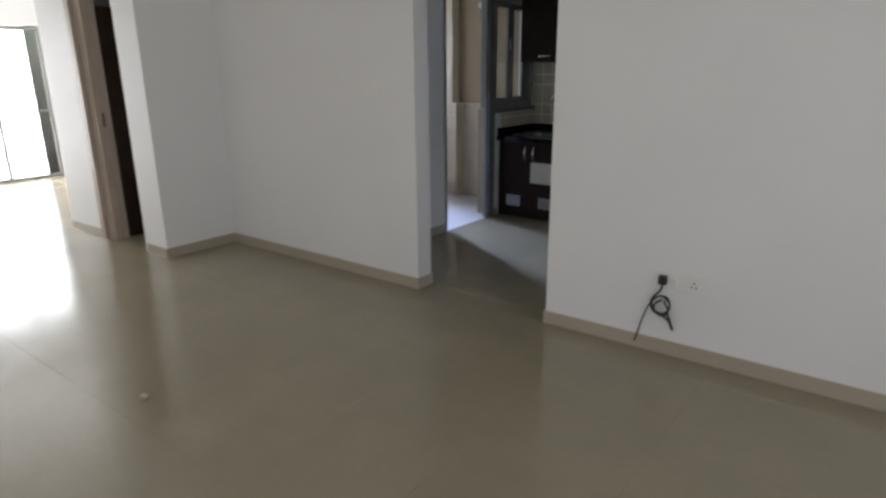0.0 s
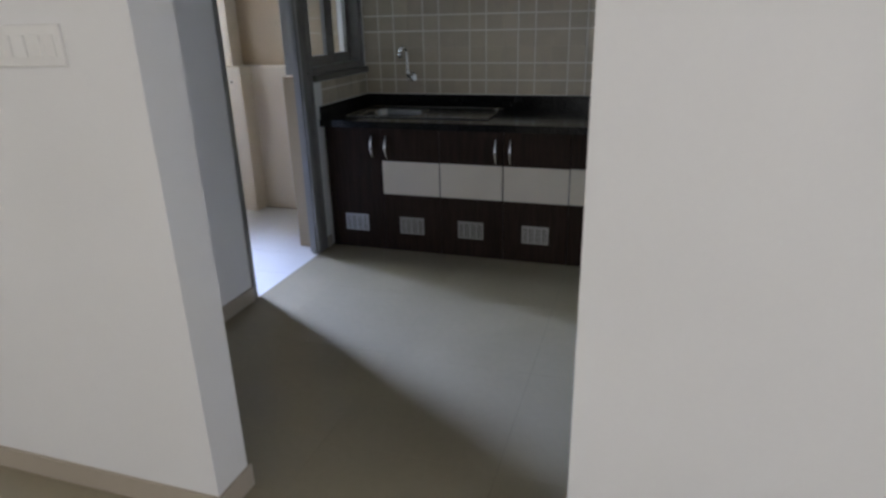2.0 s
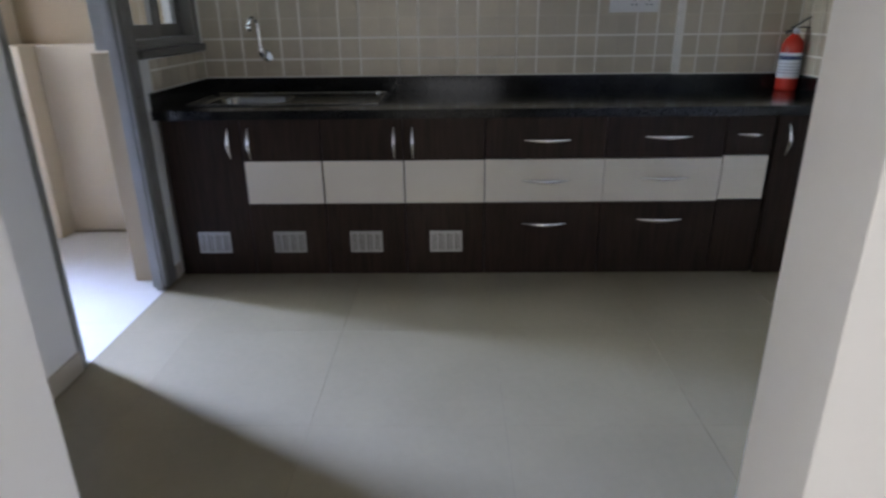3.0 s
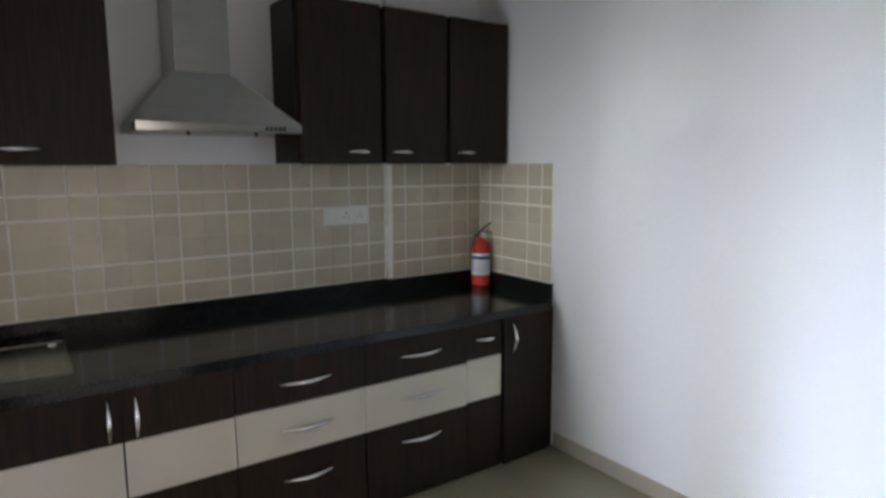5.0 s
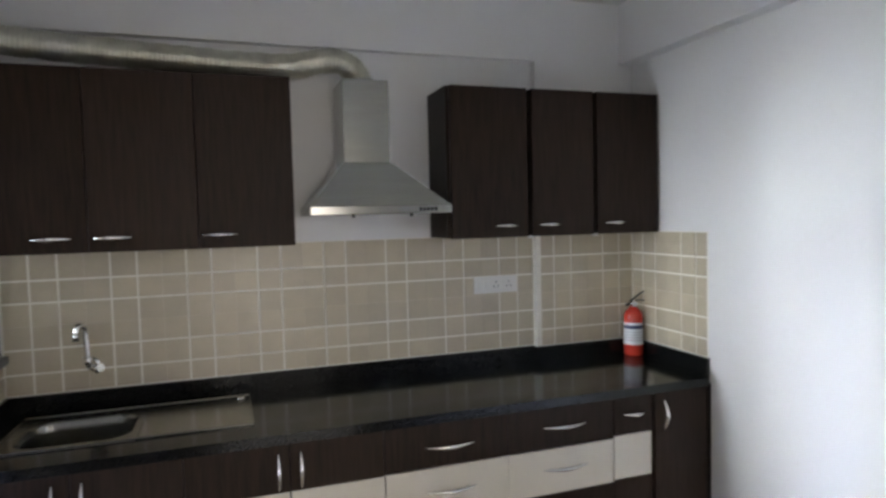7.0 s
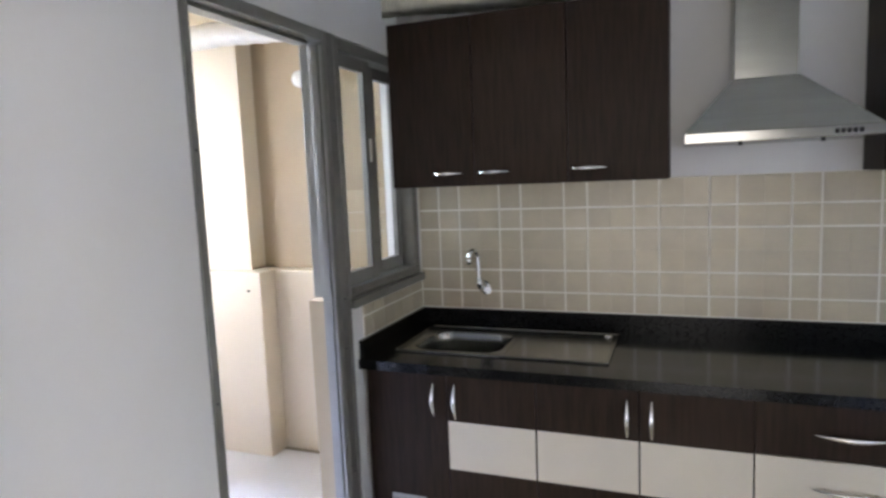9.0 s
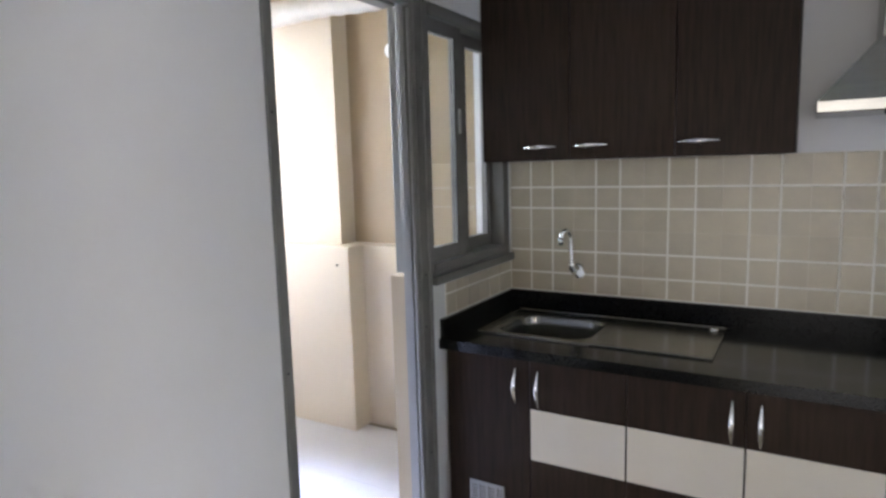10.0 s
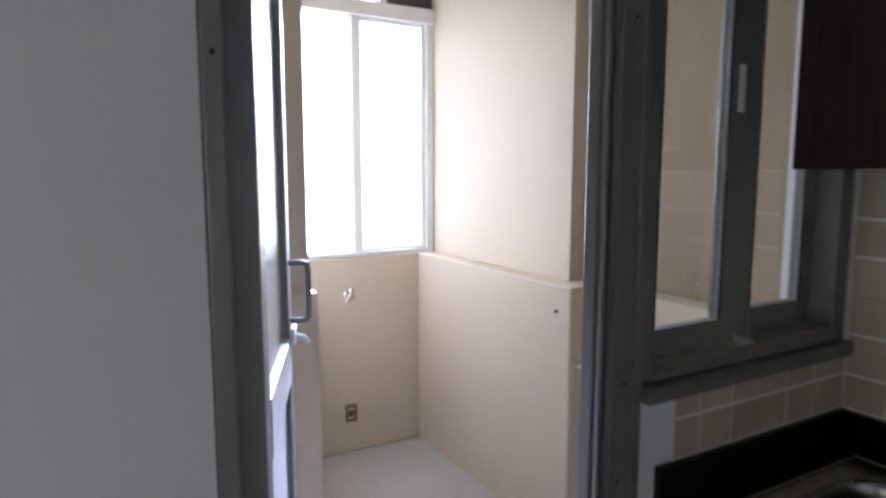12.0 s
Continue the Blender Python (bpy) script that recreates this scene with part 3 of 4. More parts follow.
def plate(xs, ys, filled, z0, z1):
    """One connected slab over those cells of a grid that filled() accepts."""
    bm = bmesh.new()
    low = {(i, j): bm.verts.new((x, y, z0)) for i, x in enumerate(xs) for j, y in enumerate(ys)}
    high = {(i, j): bm.verts.new((x, y, z1)) for i, x in enumerate(xs) for j, y in enumerate(ys)}
    cells = {(i, j) for i in range(len(xs) - 1) for j in range(len(ys) - 1) if filled((xs[i] + xs[i + 1]) / 2, (ys[j] + ys[j + 1]) / 2)}
    for i, j in cells:
        ring = [(i, j), (i + 1, j), (i + 1, j + 1), (i, j + 1)]
        bm.faces.new([high[k] for k in ring])
        bm.faces.new([low[k] for k in ring[::-1]])
        for (p, q), other in zip(zip(ring, ring[1:] + ring[:1]), ((i, j - 1), (i + 1, j), (i, j + 1), (i - 1, j))):
            if other not in cells:
                bm.faces.new((low[p], low[q], high[q], high[p]))
    bmesh.ops.delete(bm, geom=[v for v in bm.verts if not v.link_faces], context="VERTS")
    return bm


part("slab", plate([XL + 0.002, SX0 + 0.03, SX1 - 0.03, -0.512, 0.048, XR - 0.002], [5.032, 5.090, SY0 + 0.03, SY1 - 0.03, YP - 0.002, YW - 0.002], lambda x, y: not (SX0 + 0.03 < x < SX1 - 0.03 and SY0 + 0.03 < y < SY1 - 0.03) and not (x > -0.512 and y > YP - 0.002) and not (x > 0.048 and y < 5.09), 0.748, ZC), GRANITE, worktop)
part("upstand", plate([XL + 0.002, XL + 0.020, -0.530, -0.512, XR - 0.020, XR - 0.002], [5.045, 5.085, YP - 0.020, YP - 0.002, YW - 0.020, YW - 0.002], lambda x, y: x < XL + 0.02 or (y > YW - 0.02 and x < -0.512) or (-0.53 < x < -0.512 and y > YP - 0.02) or (x > -0.53 and YP - 0.02 < y < YP - 0.002) or (x > XR - 0.02 and 5.085 < y < YP - 0.002), ZC, ZU), GRANITE, worktop)


def rounded(bm, x0, x1, y0, y1, r, z, n=8):
    out = []
    for cx, cy, a0 in ((x1 - r, y1 - r, 0), (x0 + r, y1 - r, 90), (x0 + r, y0 + r, 180), (x1 - r, y0 + r, 270)):
        for k in range(n):
            a = radians(a0 + 90 * k / (n - 1))
            out.append(bm.verts.new((cx + r * math.cos(a), cy + r * math.sin(a), z)))
    return out


def rings_mesh(rings):
    """A skin over (x0, x1, y0, y1, corner radius, z) rings, closed at the last."""
    bm = bmesh.new()
    made = [rounded(bm, *ring) for ring in rings]
    for a, b in zip(made, made[1:]):
        for k in range(len(a)):
            f = bm.faces.new((a[k], a[(k + 1) % len(a)], b[(k + 1) % len(a)], b[k]))
            f.smooth = True
    return bm, made


sink = thing("kitchen_sink", (-2.47, 5.41, ZC), "stainless steel sink with a draining board set in the worktop", "sink")
Z = ZC + 0.004
BX0, BX1, BY0, BY1, BR = -2.862, -2.468, 5.222, 5.545, 0.085
bm, made = rings_mesh([(BX0 + i, BX1 - i, BY0 + i, BY1 - i, max(0.03, BR - i * 0.7), Z - d) for i, d in ((0, 0), (0.004, 0.003), (0.008, 0.012), (0.012, 0.05), (0.016, 0.10), (0.022, 0.135), (0.034, 0.155), (0.052, 0.164), (0.10, 0.167))])
bm.faces.new(made[-1][::-1])
part("bowl", bm, STEEL, sink)
bm, made = rings_mesh([(SX0, -2.44, SY0, SY1, 0.012, Z - 0.004), (SX0 + 0.002, -2.442, SY0 + 0.002, SY1 - 0.002, 0.012, Z + 0.0005), (BX0 - 0.001, BX1 + 0.001, BY0 - 0.001, BY1 + 0.001, BR, Z + 0.0005)])
for f in bm.faces:
    f.smooth = False
part("plate", bm, STEEL, sink)
part("draining_board", boxed((-2.44, SX1, SY0, SY1, Z - 0.004, Z + 0.0005)), STEEL, sink)
for b in ((SX0, SX1, SY0, SY0 + 0.010), (SX0, SX1, SY1 - 0.010, SY1), (SX0, SX0 + 0.010, SY0 + 0.010, SY1 - 0.010), (SX1 - 0.010, SX1, SY0 + 0.010, SY1 - 0.010)):
    part("rim", boxed((*b, Z - 0.003, Z + 0.005), bevel=0.003), STEEL, sink, "rolled bright rim")
part("overflow_cap", lathe(bmesh.new(), [(0.018, 0), (0.018, 0.006), (0.010, 0.012)], 16, (-2.065, 5.575, ZC + 0.004)), CHROME, sink, "small chrome cap")
part("waste", lathe(bmesh.new(), [(0.035, 0), (0.035, 0.003), (0.02, 0.004)], 20, (-2.665, 5.385, ZC - 0.161)), CHROME, sink, "chrome sink waste")

tap = thing("kitchen_tap", (-2.670, YW - 0.008, 0.981), "chrome wall-mounted swan-neck tap over the sink", "tap")
part("flange", lathe(bmesh.new(), [(0.031, 0), (0.031, -0.006), (0.018, -0.014), (0.012, -0.016)], 20, (-2.670, YW - 0.007, 0.981), "y"), CHROME, tap)
part("body", tube(bmesh.new(), smooth_path([(-2.670, YW - 0.02, 0.981), (-2.672, YW - 0.05, 0.982), (-2.678, YW - 0.062, 0.999), (-2.680, YW - 0.062, 1.024)], 5), [0.018] * 15 + [0.020], 14), CHROME, tap)
part("spout", tube(bmesh.new(), smooth_path([(-2.680, YW - 0.062, 1.014), (-2.683, YW - 0.062, 1.094), (-2.685, YW - 0.065, 1.136), (-2.690, YW - 0.075, 1.160), (-2.699, YW - 0.092, 1.165), (-2.708, YW - 0.106, 1.152), (-2.711, YW - 0.111, 1.129)], 5), 0.0125, 14), CHROME, tap)
part("nozzle", tube(bmesh.new(), [(-2.711, YW - 0.110, 1.136), (-2.713, YW - 0.113, 1.102)], 0.0155, 14), CHROME, tap)
bm = tube(bmesh.new(), [(-2.672, YW - 0.045, 0.976), (-2.643, YW - 0.075, 0.971)], 0.018, 12)
tube(bm, [(-2.643, YW - 0.075, 0.971), (-2.628, YW - 0.09, 0.976)], [0.024, 0.020], 6)
part("knob", bm, CHROME, tap, "chrome turning knob")

# ---- cooker hood and duct ----
hood = thing("cooker_hood", (-1.435, 5.55, 1.60), "stainless steel chimney cooker hood on the wall", "cooker hood")
HX0, HX1, HY = -1.757, -1.113, 5.362
part("rim", boxed((HX0, HX1, HY, YW - 0.002, 1.603, 1.642), bevel=0.003), STEEL, hood, "bright steel rim")
bm = bmesh.new()
lo = [bm.verts.new(v) for v in ((HX0 + 0.004, HY + 0.004, 1.642), (HX1 - 0.004, HY + 0.004, 1.642), (HX1 - 0.004, YW - 0.003, 1.642), (HX0 + 0.004, YW - 0.003, 1.642))]
hi = [bm.verts.new(v) for v in ((-1.588, 5.475, 1.838), (-1.362, 5.475, 1.838), (-1.362, YW - 0.003, 1.838), (-1.588, YW - 0.003, 1.838))]
for k in range(4):
    bm.faces.new((lo[k], lo[(k + 1) % 4], hi[(k + 1) % 4], hi[k]))
bm.faces.new(lo[::-1]), bm.faces.new(hi)
part("canopy", bm, HOOD_STEEL, hood)
part("chimney", boxed((-1.582, -1.368, 5.481, YW - 0.003, 1.838, 2.216), bevel=0.003), HOOD_STEEL, hood)
for k in range(5):
    part("button", boxed((-1.27 + 0.018 * k, -1.258 + 0.018 * k, HY - 0.003, HY + 0.001, 1.614, 1.630), bevel=0.001), BLACK, hood, "small dark button")
for x in (-1.565, -1.30):
    part("lamp_stub", lathe(bmesh.new(), [(0.008, 1.604), (0.008, 1.592), (0.004, 1.590)], 10, (x, HY + 0.03, 0)), BLACK, hood)


def flexible_duct(name, path, radius, mat, label, collars, step=14):
    pts = smooth_path(path, step)
    out, rad = [], []
    for a, b in zip(pts, pts[1:]):
        n = max(1, round((b - a).length / 0.006))
        for k in range(n):
            out.append(a.lerp(b, k / n))
            rad.append(radius * (1.0 if len(out) % 3 else 0.92) * (1 + 0.03 * math.sin(len(out) * 0.37)))
    ob = thing(name, path[0], label, "duct")
    part("hose", tube(bmesh.new(), out, rad, 20), mat, ob)
    for c0, c1 in collars:
        part("collar", tube(bmesh.new(), [c0, c1], radius * 1.10, 24), HOOD_STEEL, ob, "metal collar")


flexible_duct("exhaust_duct", [(-1.475, 5.60, 2.225), (-1.49, 5.60, 2.265), (-1.56, 5.60, 2.315), (-1.66, 5.60, 2.315), (-1.78, 5.60, 2.285), (-1.95, 5.60, 2.280), (-2.3, 5.59, 2.290), (-2.7, 5.55, 2.30), (-3.02, 5.50, 2.31), (-3.30, 5.50, 2.30)], 0.058, DUCT_FOIL, "silver flexible foil duct over the wall cabinets", [((-1.475, 5.60, 2.217), (-1.476, 5.60, 2.235))])
flexible_duct("balcony_duct", [(-3.30, 5.50, 2.30), (-3.6, 5.50, 2.276), (-3.95, 5.50, 2.292), (-4.35, 5.49, 2.283), (-4.64, 5.50, 2.325), (-4.90, 5.53, 2.435), (-5.14, 5.555, 2.48), (-5.27, 5.555, 2.48)], 0.062, PALE_DUCT, "pale flexible exhaust duct under the balcony ceiling", [((-3.27, 5.50, 2.302), (-3.33, 5.50, 2.297)), ((-5.14, 5.555, 2.48), (-5.165, 5.555, 2.48))])

# ---- small kitchen things ----
def socket_plate(at, width, height, modules, face, label, name="socket_plate"):
    """A modular plate on a wall whose front looks towards -y."""
    x, y, z = at
    ob = thing(name, at, label, "socket")
    part("plate", boxed((x - width / 2, x + width / 2, y - 0.009, y - 0.0005, z - height / 2, z + height / 2), bevel=0.003), PLASTIC, ob)
    for dx, kind in modules:
        if kind == "socket":
            m = part("outlet", boxed((x + dx - 0.030, x + dx + 0.030, y - 0.0115, y - 0.008, z - 0.030, z + 0.030), bevel=0.0015), PLASTIC, ob)
            for hx, hz in ((0, 0.014), (-0.011, -0.008), (0.011, -0.008)):
                part("pin_hole", lathe(bmesh.new(), [(0.0042, -0.0125), (0.0042, -0.011)], 8, (x + dx + hx, y, z + hz), "y"), BLACK, m)
        else:
            part("rocker", boxed((x + dx - 0.013, x + dx + 0.013, y - 0.014, y - 0.008, z - 0.024, z + 0.024), bevel=0.002), PLASTIC, ob)
    return ob


socket_plate((-0.748, YW - 0.0075, 1.216), 0.250, 0.090, ((-0.085, "switch"), (-0.045, "switch"), (0.0, "socket"), (0.075, "socket")), "y", "white socket and switch plate on the wall tiles")
tv = socket_plate((-0.478, YD, 0.400), 0.325, 0.094, ((-0.125, "socket"), (-0.075, "switch"), (0.02, "socket"), (0.10, "switch")), "y", "white socket plate low on the dining wall")
socket_plate((-2.55, YD, 1.297), 0.235, 0.092, ((-0.085, "switch"), (-0.045, "switch"), (0.0, "switch"), (0.045, "switch"), (0.085, "switch")), "y", "white switch plate on the dining wall", "switch_plate")

cable = thing("cable", (-0.607, YD - 0.03, 0.407), "dark loose cable hanging in a coil from a plug", "cable")
part("plug", boxed((-0.627, -0.587, YD - 0.048, YD - 0.012, 0.385, 0.432), bevel=0.006), BLACK, cable, "black plug")
CY = YD - 0.03
part("coil", tube(bmesh.new(), smooth_path([(-0.607, CY, 0.388), (-0.615, CY, 0.35), (-0.643, CY, 0.315), (-0.655, CY - 0.01, 0.275), (-0.630, CY - 0.014, 0.235), (-0.585, CY - 0.01, 0.235), (-0.560, CY - 0.004, 0.270), (-0.575, CY, 0.315), (-0.615, CY - 0.006, 0.322), (-0.647, CY - 0.012, 0.290), (-0.635, CY - 0.018, 0.25), (-0.590, CY - 0.018, 0.228), (-0.555, CY - 0.014, 0.20), (-0.540, CY - 0.01, 0.165)], 6), 0.0055, 8), CABLE, cable)
part("coil", tube(bmesh.new(), smooth_path([(-0.570, CY, 0.300), (-0.610, CY - 0.008, 0.325), (-0.660, CY - 0.004, 0.27), (-0.693, CY - 0.004, 0.18), (-0.715, CY, 0.09), (-0.725, CY - 0.002, 0.045)], 6), 0.004, 8), CABLE, cable)
part("coil", tube(bmesh.new(), smooth_path([(-0.585, CY - 0.02, 0.305), (-0.560, CY - 0.02, 0.255), (-0.585, CY - 0.022, 0.225), (-0.625, CY - 0.022, 0.24), (-0.630, CY - 0.02, 0.28), (-0.595, CY - 0.02, 0.31)], 6), 0.0055, 8), CABLE, cable)
part("coil", tube(bmesh.new(), smooth_path([(-0.565, CY - 0.012, 0.235), (-0.550, CY - 0.010, 0.20), (-0.533, CY - 0.008, 0.155)], 6), 0.007, 8), CABLE, cable)

ex = thing("fire_extinguisher", (0.035, 5.600, ZC), "small red fire extinguisher with a white label on the worktop", "fire extinguisher")
EX = (0.035, 5.600, ZC)
part("cylinder", lathe(bmesh.new(), [(0.046, 0.0), (0.052, 0.004), (0.053, 0.02), (0.053, 0.205), (0.050, 0.228), (0.040, 0.248), (0.026, 0.262), (0.018, 0.270), (0.018, 0.275)], 32, EX), RED, ex)
part("label", lathe(bmesh.new(), [(0.0536, 0.062), (0.0538, 0.064), (0.0538, 0.182), (0.0536, 0.184)], 32, EX), PAPER, ex, "white paper label")
part("print_bar", lathe(bmesh.new(), [(0.0541, 0.150), (0.0543, 0.151), (0.0543, 0.170), (0.0541, 0.171)], 32, EX), BLUE, ex, "dark blue printed bar")
for z in (0.085, 0.100, 0.115, 0.130):
    part("print_line", lathe(bmesh.new(), [(0.0540, z), (0.0542, z + 0.001), (0.0542, z + 0.004), (0.0540, z + 0.005)], 32, EX), GREY_PRINT, ex)
part("valve", lathe(bmesh.new(), [(0.017, 0.275), (0.017, 0.296), (0.012, 0.300), (0.012, 0.312)], 16, EX), CHROME, ex, "metal valve")
part("gauge", lathe(bmesh.new(), [(0.014, -0.018), (0.014, -0.032), (0.012, -0.034)], 16, (EX[0] - 0.008, EX[1], ZC + 0.287), "y"), PAPER, ex, "round pressure gauge")
e = Vector(EX)
part("lever", tube(bmesh.new(), [e + Vector(v) for v in smooth_path([(-0.022, 0, 0.302), (0.01, 0, 0.318), (0.045, -0.01, 0.345), (0.075, -0.02, 0.358)], 5)], [0.009] * 8 + [0.008] * 4 + [0.006] * 4, 8, flat=0.5), BLACK, ex, "black lever")
part("grip", tube(bmesh.new(), [e + Vector(v) for v in smooth_path([(-0.015, 0, 0.297), (0.03, -0.005, 0.305), (0.07, -0.018, 0.300), (0.095, -0.025, 0.288)], 5)], 0.008, 8, flat=0.5), BLACK, ex, "black grip")
part("nozzle", tube(bmesh.new(), [e + Vector((-0.012, 0, 0.288)), e + Vector((-0.034, -0.002, 0.286)), e + Vector((-0.045, -0.003, 0.280))], [0.008, 0.008, 0.010], 10), BLACK, ex, "short black nozzle")

# ---- utility balcony things ----
ut = thing("washing_tap", (XW, 5.180, 0.848), "chrome washing machine tap on the cream wall", "tap")
part("flange", lathe(bmesh.new(), [(0.027, 0.0005), (0.027, 0.006), (0.012, 0.012)], 18, (XW, 5.180, 0.848), "x"), CHROME, ut)
part("body", tube(bmesh.new(), [(XW + 0.006, 5.180, 0.848), (XW + 0.06, 5.180, 0.848)], 0.014, 12), CHROME, ut)
part("spout", tube(bmesh.new(), [(XW + 0.05, 5.180, 0.848), (XW + 0.055, 5.153, 0.828), (XW + 0.055, 5.158, 0.808)], 0.011, 12), CHROME, ut)
part("knob", tube(bmesh.new(), [(XW + 0.05, 5.180, 0.858), (XW + 0.05, 5.180, 0.881), (XW + 0.05, 5.180, 0.893)], [0.008, 0.018, 0.016], 12), CHROME, ut)
dr = thing("drain_box", (XW, 5.188, 0.215), "small brown square drain outlet on the wall", "drain")
part("frame", boxed((XW + 0.0005, XW + 0.008, 5.156, 5.220, 0.246, 0.262), (XW + 0.0005, XW + 0.008, 5.156, 5.220, 0.168, 0.184), (XW + 0.0005, XW + 0.008, 5.156, 5.170, 0.184, 0.246), (XW + 0.0005, XW + 0.008, 5.206, 5.220, 0.184, 0.246), bevel=0.001), BROWN, dr)
part("outlet", lathe(bmesh.new(), [(0.018, 0.0006), (0.018, 0.007), (0.012, 0.007)], 16, (XW, 5.188, 0.215), "x"), BROWN, dr)
lamp = thing("balcony_lamp", (-3.672, 5.82, 2.084), "unlit white bulb in a wall holder on the tan wall", "lamp")
part("base", lathe(bmesh.new(), [(0.035, 0), (0.035, -0.012), (0.022, -0.02), (0.02, -0.045)], 20, (-3.672, 5.819, 2.094), "y"), PLASTIC, lamp)
bm = bmesh.new()
bmesh.ops.create_uvsphere(bm, u_segments=20, v_segments=12, radius=0.044, matrix=Matrix.Translation((-3.672, 5.750, 2.072)))
for f in bm.faces:
    f.smooth = True
part("bulb", bm, LAMP_GLASS, lamp, "white opal bulb")
single("wall_hook", lathe(bmesh.new(), [(0.006, -0.0005), (0.006, -0.012), (0.003, -0.014)], 10, (-3.98, 5.590, 0.945), "y"), BLACK, (-3.98, 5.590, 0.945), "small dark screw in the low cream wall", "screw")
bm = bmesh.new()
bmesh.ops.create_icosphere(bm, subdivisions=2, radius=0.019, matrix=Matrix.Translation((-2.329, 0.998, 0.010)) @ Matrix.Diagonal((1.3, 0.9, 0.6, 1)))
for v in bm.verts:
    v.co += 0.003 * noise.noise_vector(v.co * 90)
single("plaster_crumb", bm, CRUMB, (-2.329, 0.998, 0), "small crumb of plaster on the floor", "debris")

# ---- wall tiles ----
ROWS_Z = [ZU + 0.002, 0.957, 1.062, 1.260, 1.356, ZT]
GAP = 0.0045


TILE_MESHES = {}


def tile_mesh(w, h, axis):
    key = (round(w, 4), round(h, 4), axis)
    if key not in TILE_MESHES:
        b = (-w / 2, w / 2, 0, 0.007) if axis == "y" else (0, 0.007, -w / 2, w / 2)
        TILE_MESHES[key] = as_mesh("tile", boxed((*b, -h / 2, h / 2), bevel=0.0008), WALL_TILE)
    return TILE_MESHES[key]


def columns(a, b, start, module=0.3107, narrow=0.107):
    cuts = [a]
    k = math.floor((a - start) / module) - 1
    while start + k * module < b:
        for c in (start + k * module, start + k * module + narrow):
            if a + 0.012 < c < b - 0.012:
                cuts.append(c)
        k += 1
    return list(zip(cuts, cuts[1:] + [b]))


def halves(a, b, tight=0.0004):
    """Two tiles with a tight joint where the span holds a pair."""
    if b - a < 0.135:
        return [(a, b)]
    return [(a, (a + b) / 2 - tight), ((a + b) / 2 + tight, b)]


def tiled(parent, a, b, start, at, axis, rows, sign=1):
    for c0, c1 in columns(a, b, start):
        for z0, z1 in zip(rows, rows[1:]):
            for u0, u1 in halves(c0 + GAP, c1 - GAP):
                for w0, w1 in halves(z0 + GAP, z1 - GAP):
                    me = tile_mesh(u1 - u0, w1 - w0, axis)
                    c, z = (u0 + u1) / 2, (w0 + w1) / 2
                    placed("tile", me, parent, (c, at, z) if axis == "y" else (at, c, z))


back = setting("wall_tiling_back", boxed((XL + 0.001, -0.512, YW - 0.004, YW - 0.0005, ZU, ZT)), WALL_GROUT, "beige stone-look wall tiles with pale joints", "wall tiles")
tiled(back, XL + 0.006, -0.518, -2.897, YW - 0.0075, "y", ROWS_Z)
pier = setting("wall_tiling_pier", boxed((-0.512, XR - 0.001, YP - 0.004, YP - 0.0005, ZU, ZT)), WALL_GROUT, "beige stone-look wall tiles on the pier", "wall tiles")
tiled(pier, -0.494, XR - 0.008, -0.411, YP - 0.0075, "y", ROWS_Z)
pside = setting("wall_tiling_pier_side", boxed((-0.519, -0.5105, YP - 0.004, YW - 0.008, ZU, ZT)), WALL_GROUT, "pale edge strip of the tiled pier", "wall tiles")
east = setting("wall_tiling_east", boxed((XR - 0.004, XR - 0.0005, 5.095, YP - 0.004, ZU, ZT)), WALL_GROUT, "beige stone-look wall tiles in the corner", "wall tiles")
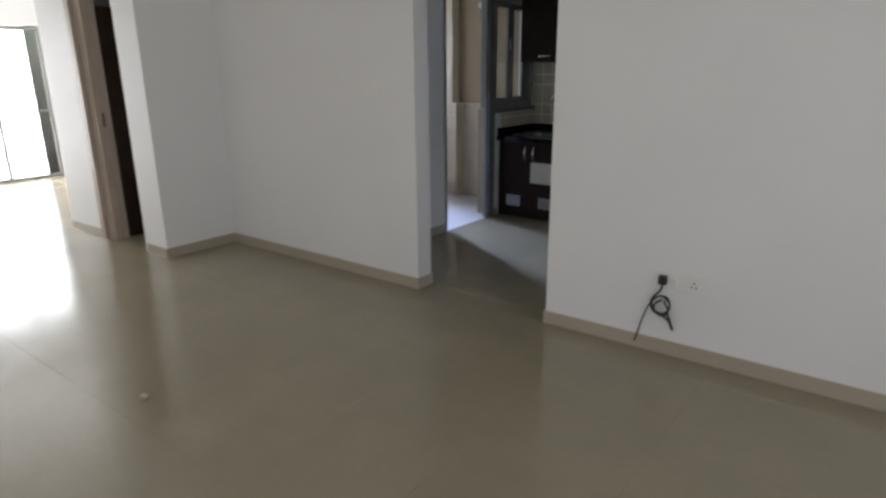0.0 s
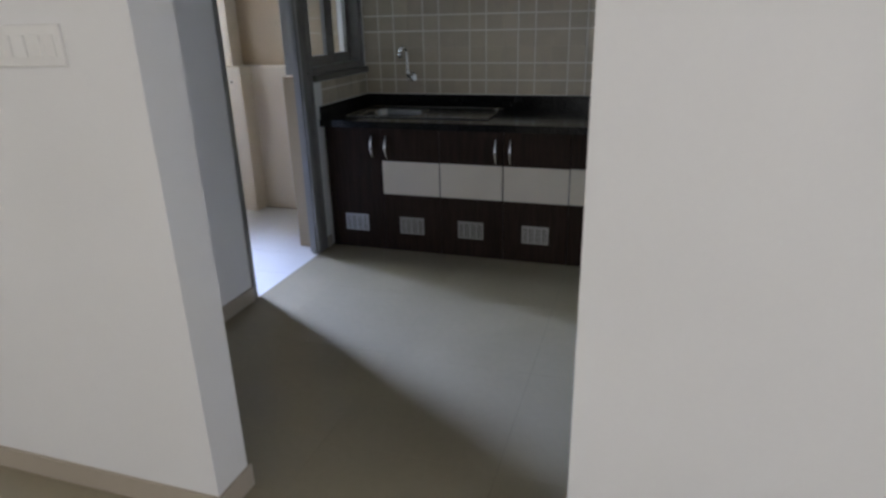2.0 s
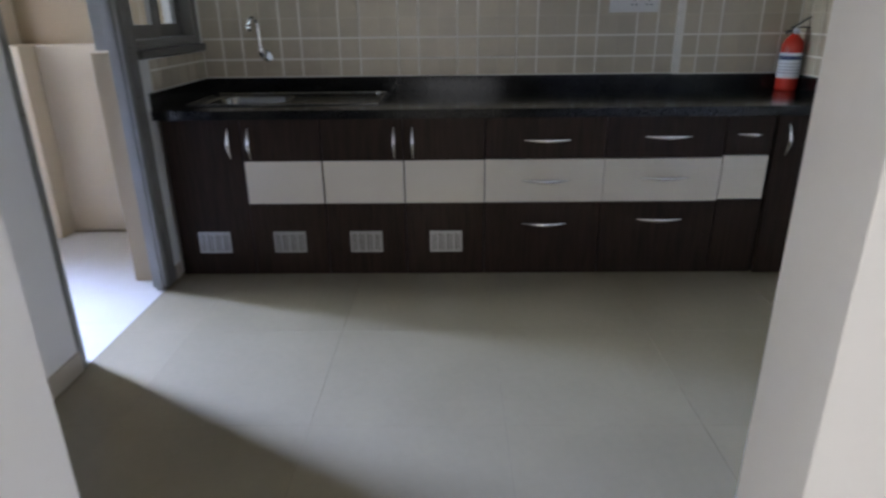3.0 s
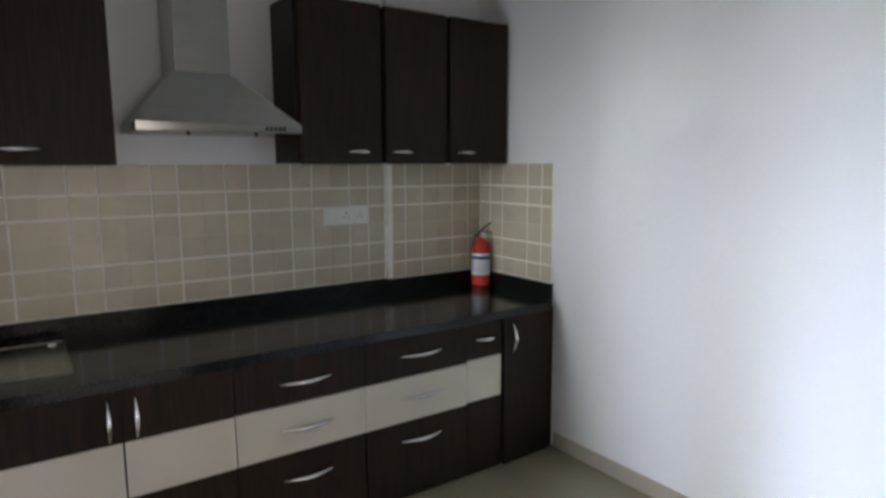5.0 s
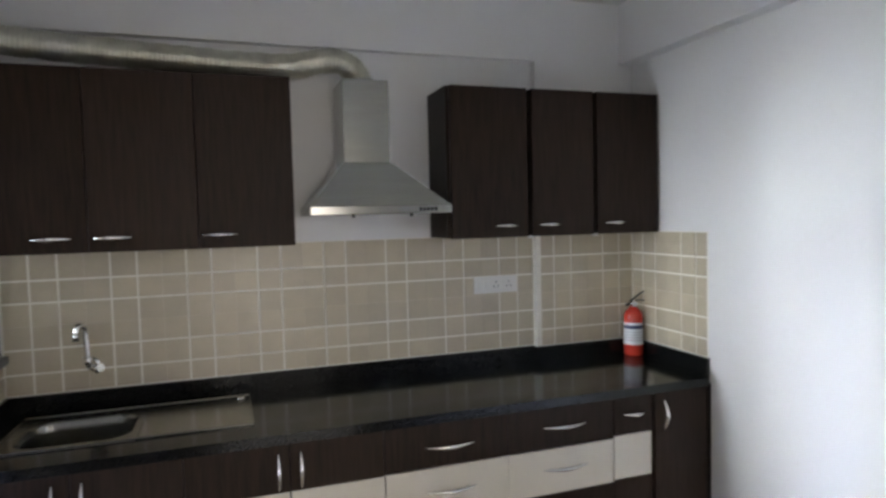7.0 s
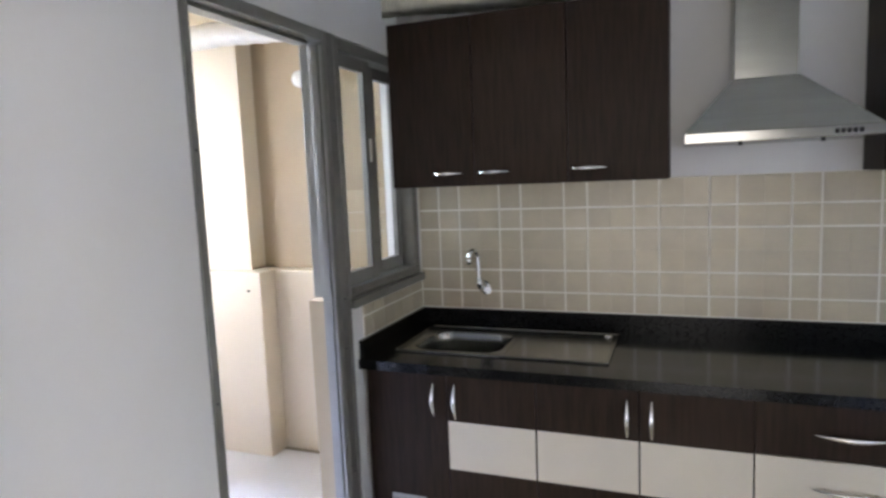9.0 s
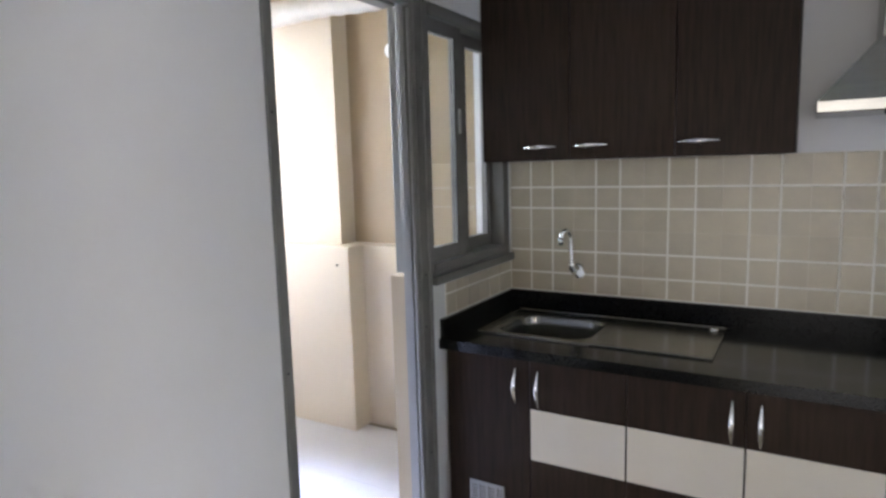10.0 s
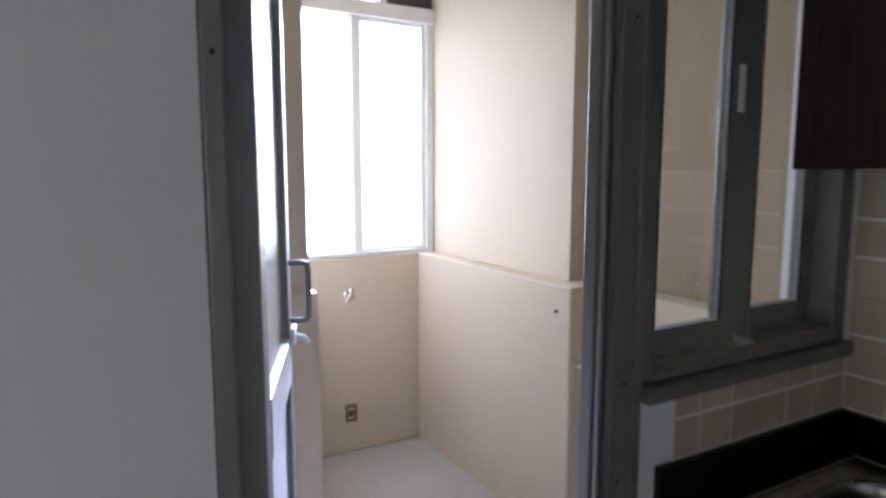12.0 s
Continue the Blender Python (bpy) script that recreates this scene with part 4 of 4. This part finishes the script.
tiled(east, 5.097, YP - 0.008, 5.175, XR - 0.0075, "x", ROWS_Z)
west = setting("wall_tiling_west", boxed((XL + 0.0005, XL + 0.004, 5.09, YW - 0.008, ZU, 1.006)), WALL_GROUT, "beige wall tiles under the window sill", "wall tiles")
tiled(west, 5.092, YW - 0.009, 5.175, XL + 0.0005, "x", [ZU + 0.002, 0.957, 1.005])

# ---- floor tiles ----
FT = 0.6
FLOOR_MESH = {}


def floor_tile(parent, x0, x1, y0, y1, mat, kind):
    key = (round(x1 - x0, 3), round(y1 - y0, 3), kind)
    if key not in FLOOR_MESH:
        w, d = (x1 - x0) / 2 - 0.0004, (y1 - y0) / 2 - 0.0004
        FLOOR_MESH[key] = as_mesh("tile", boxed((-w, w, -d, d, -0.008, 0), bevel=0.0003), mat)
    placed("tile", FLOOR_MESH[key], parent, ((x0 + x1) / 2, (y0 + y1) / 2, 0))


def lay(parent, x0, x1, y0, y1, ox, oy, size, mat, kind):
    def cuts(a, b, o):
        c = [a]
        k = math.ceil((a - o) / size + 0.02)
        while o + k * size < b - 0.012:
            c.append(o + k * size)
            k += 1
        return list(zip(c, c[1:] + [b]))
    for a, b in cuts(x0, x1, ox):
        for c, d in cuts(y0, y1, oy):
            floor_tile(parent, a, b, c, d, mat, kind)


floor = bpy.data.objects["floor"]
lay(floor, XL, XR, YK, YW, -1.525, 3.87, FT, FLOOR_TILE, "in")
lay(floor, JL, JR, YD, YK, -1.525, 3.87, FT, FLOOR_TILE, "in")
lay(floor, -4.31, 2.5, 2.245, YD, -1.525, 3.87, FT, FLOOR_TILE, "in")
lay(floor, -9.25, 2.5, -2.7, 2.245, -1.525, 3.87, FT, FLOOR_TILE, "in")
lay(floor, -9.25, -5.98, 2.245, 4.6, -1.525, 3.87, FT, FLOOR_TILE, "in")
lay(floor, -5.86, -4.60, 2.245, 4.3, -1.525, 3.87, FT, FLOOR_TILE, "in")
lay(floor, XW, XL, 3.75, 5.70, -4.2, 4.25, 0.3, BALCONY_TILE, "out")
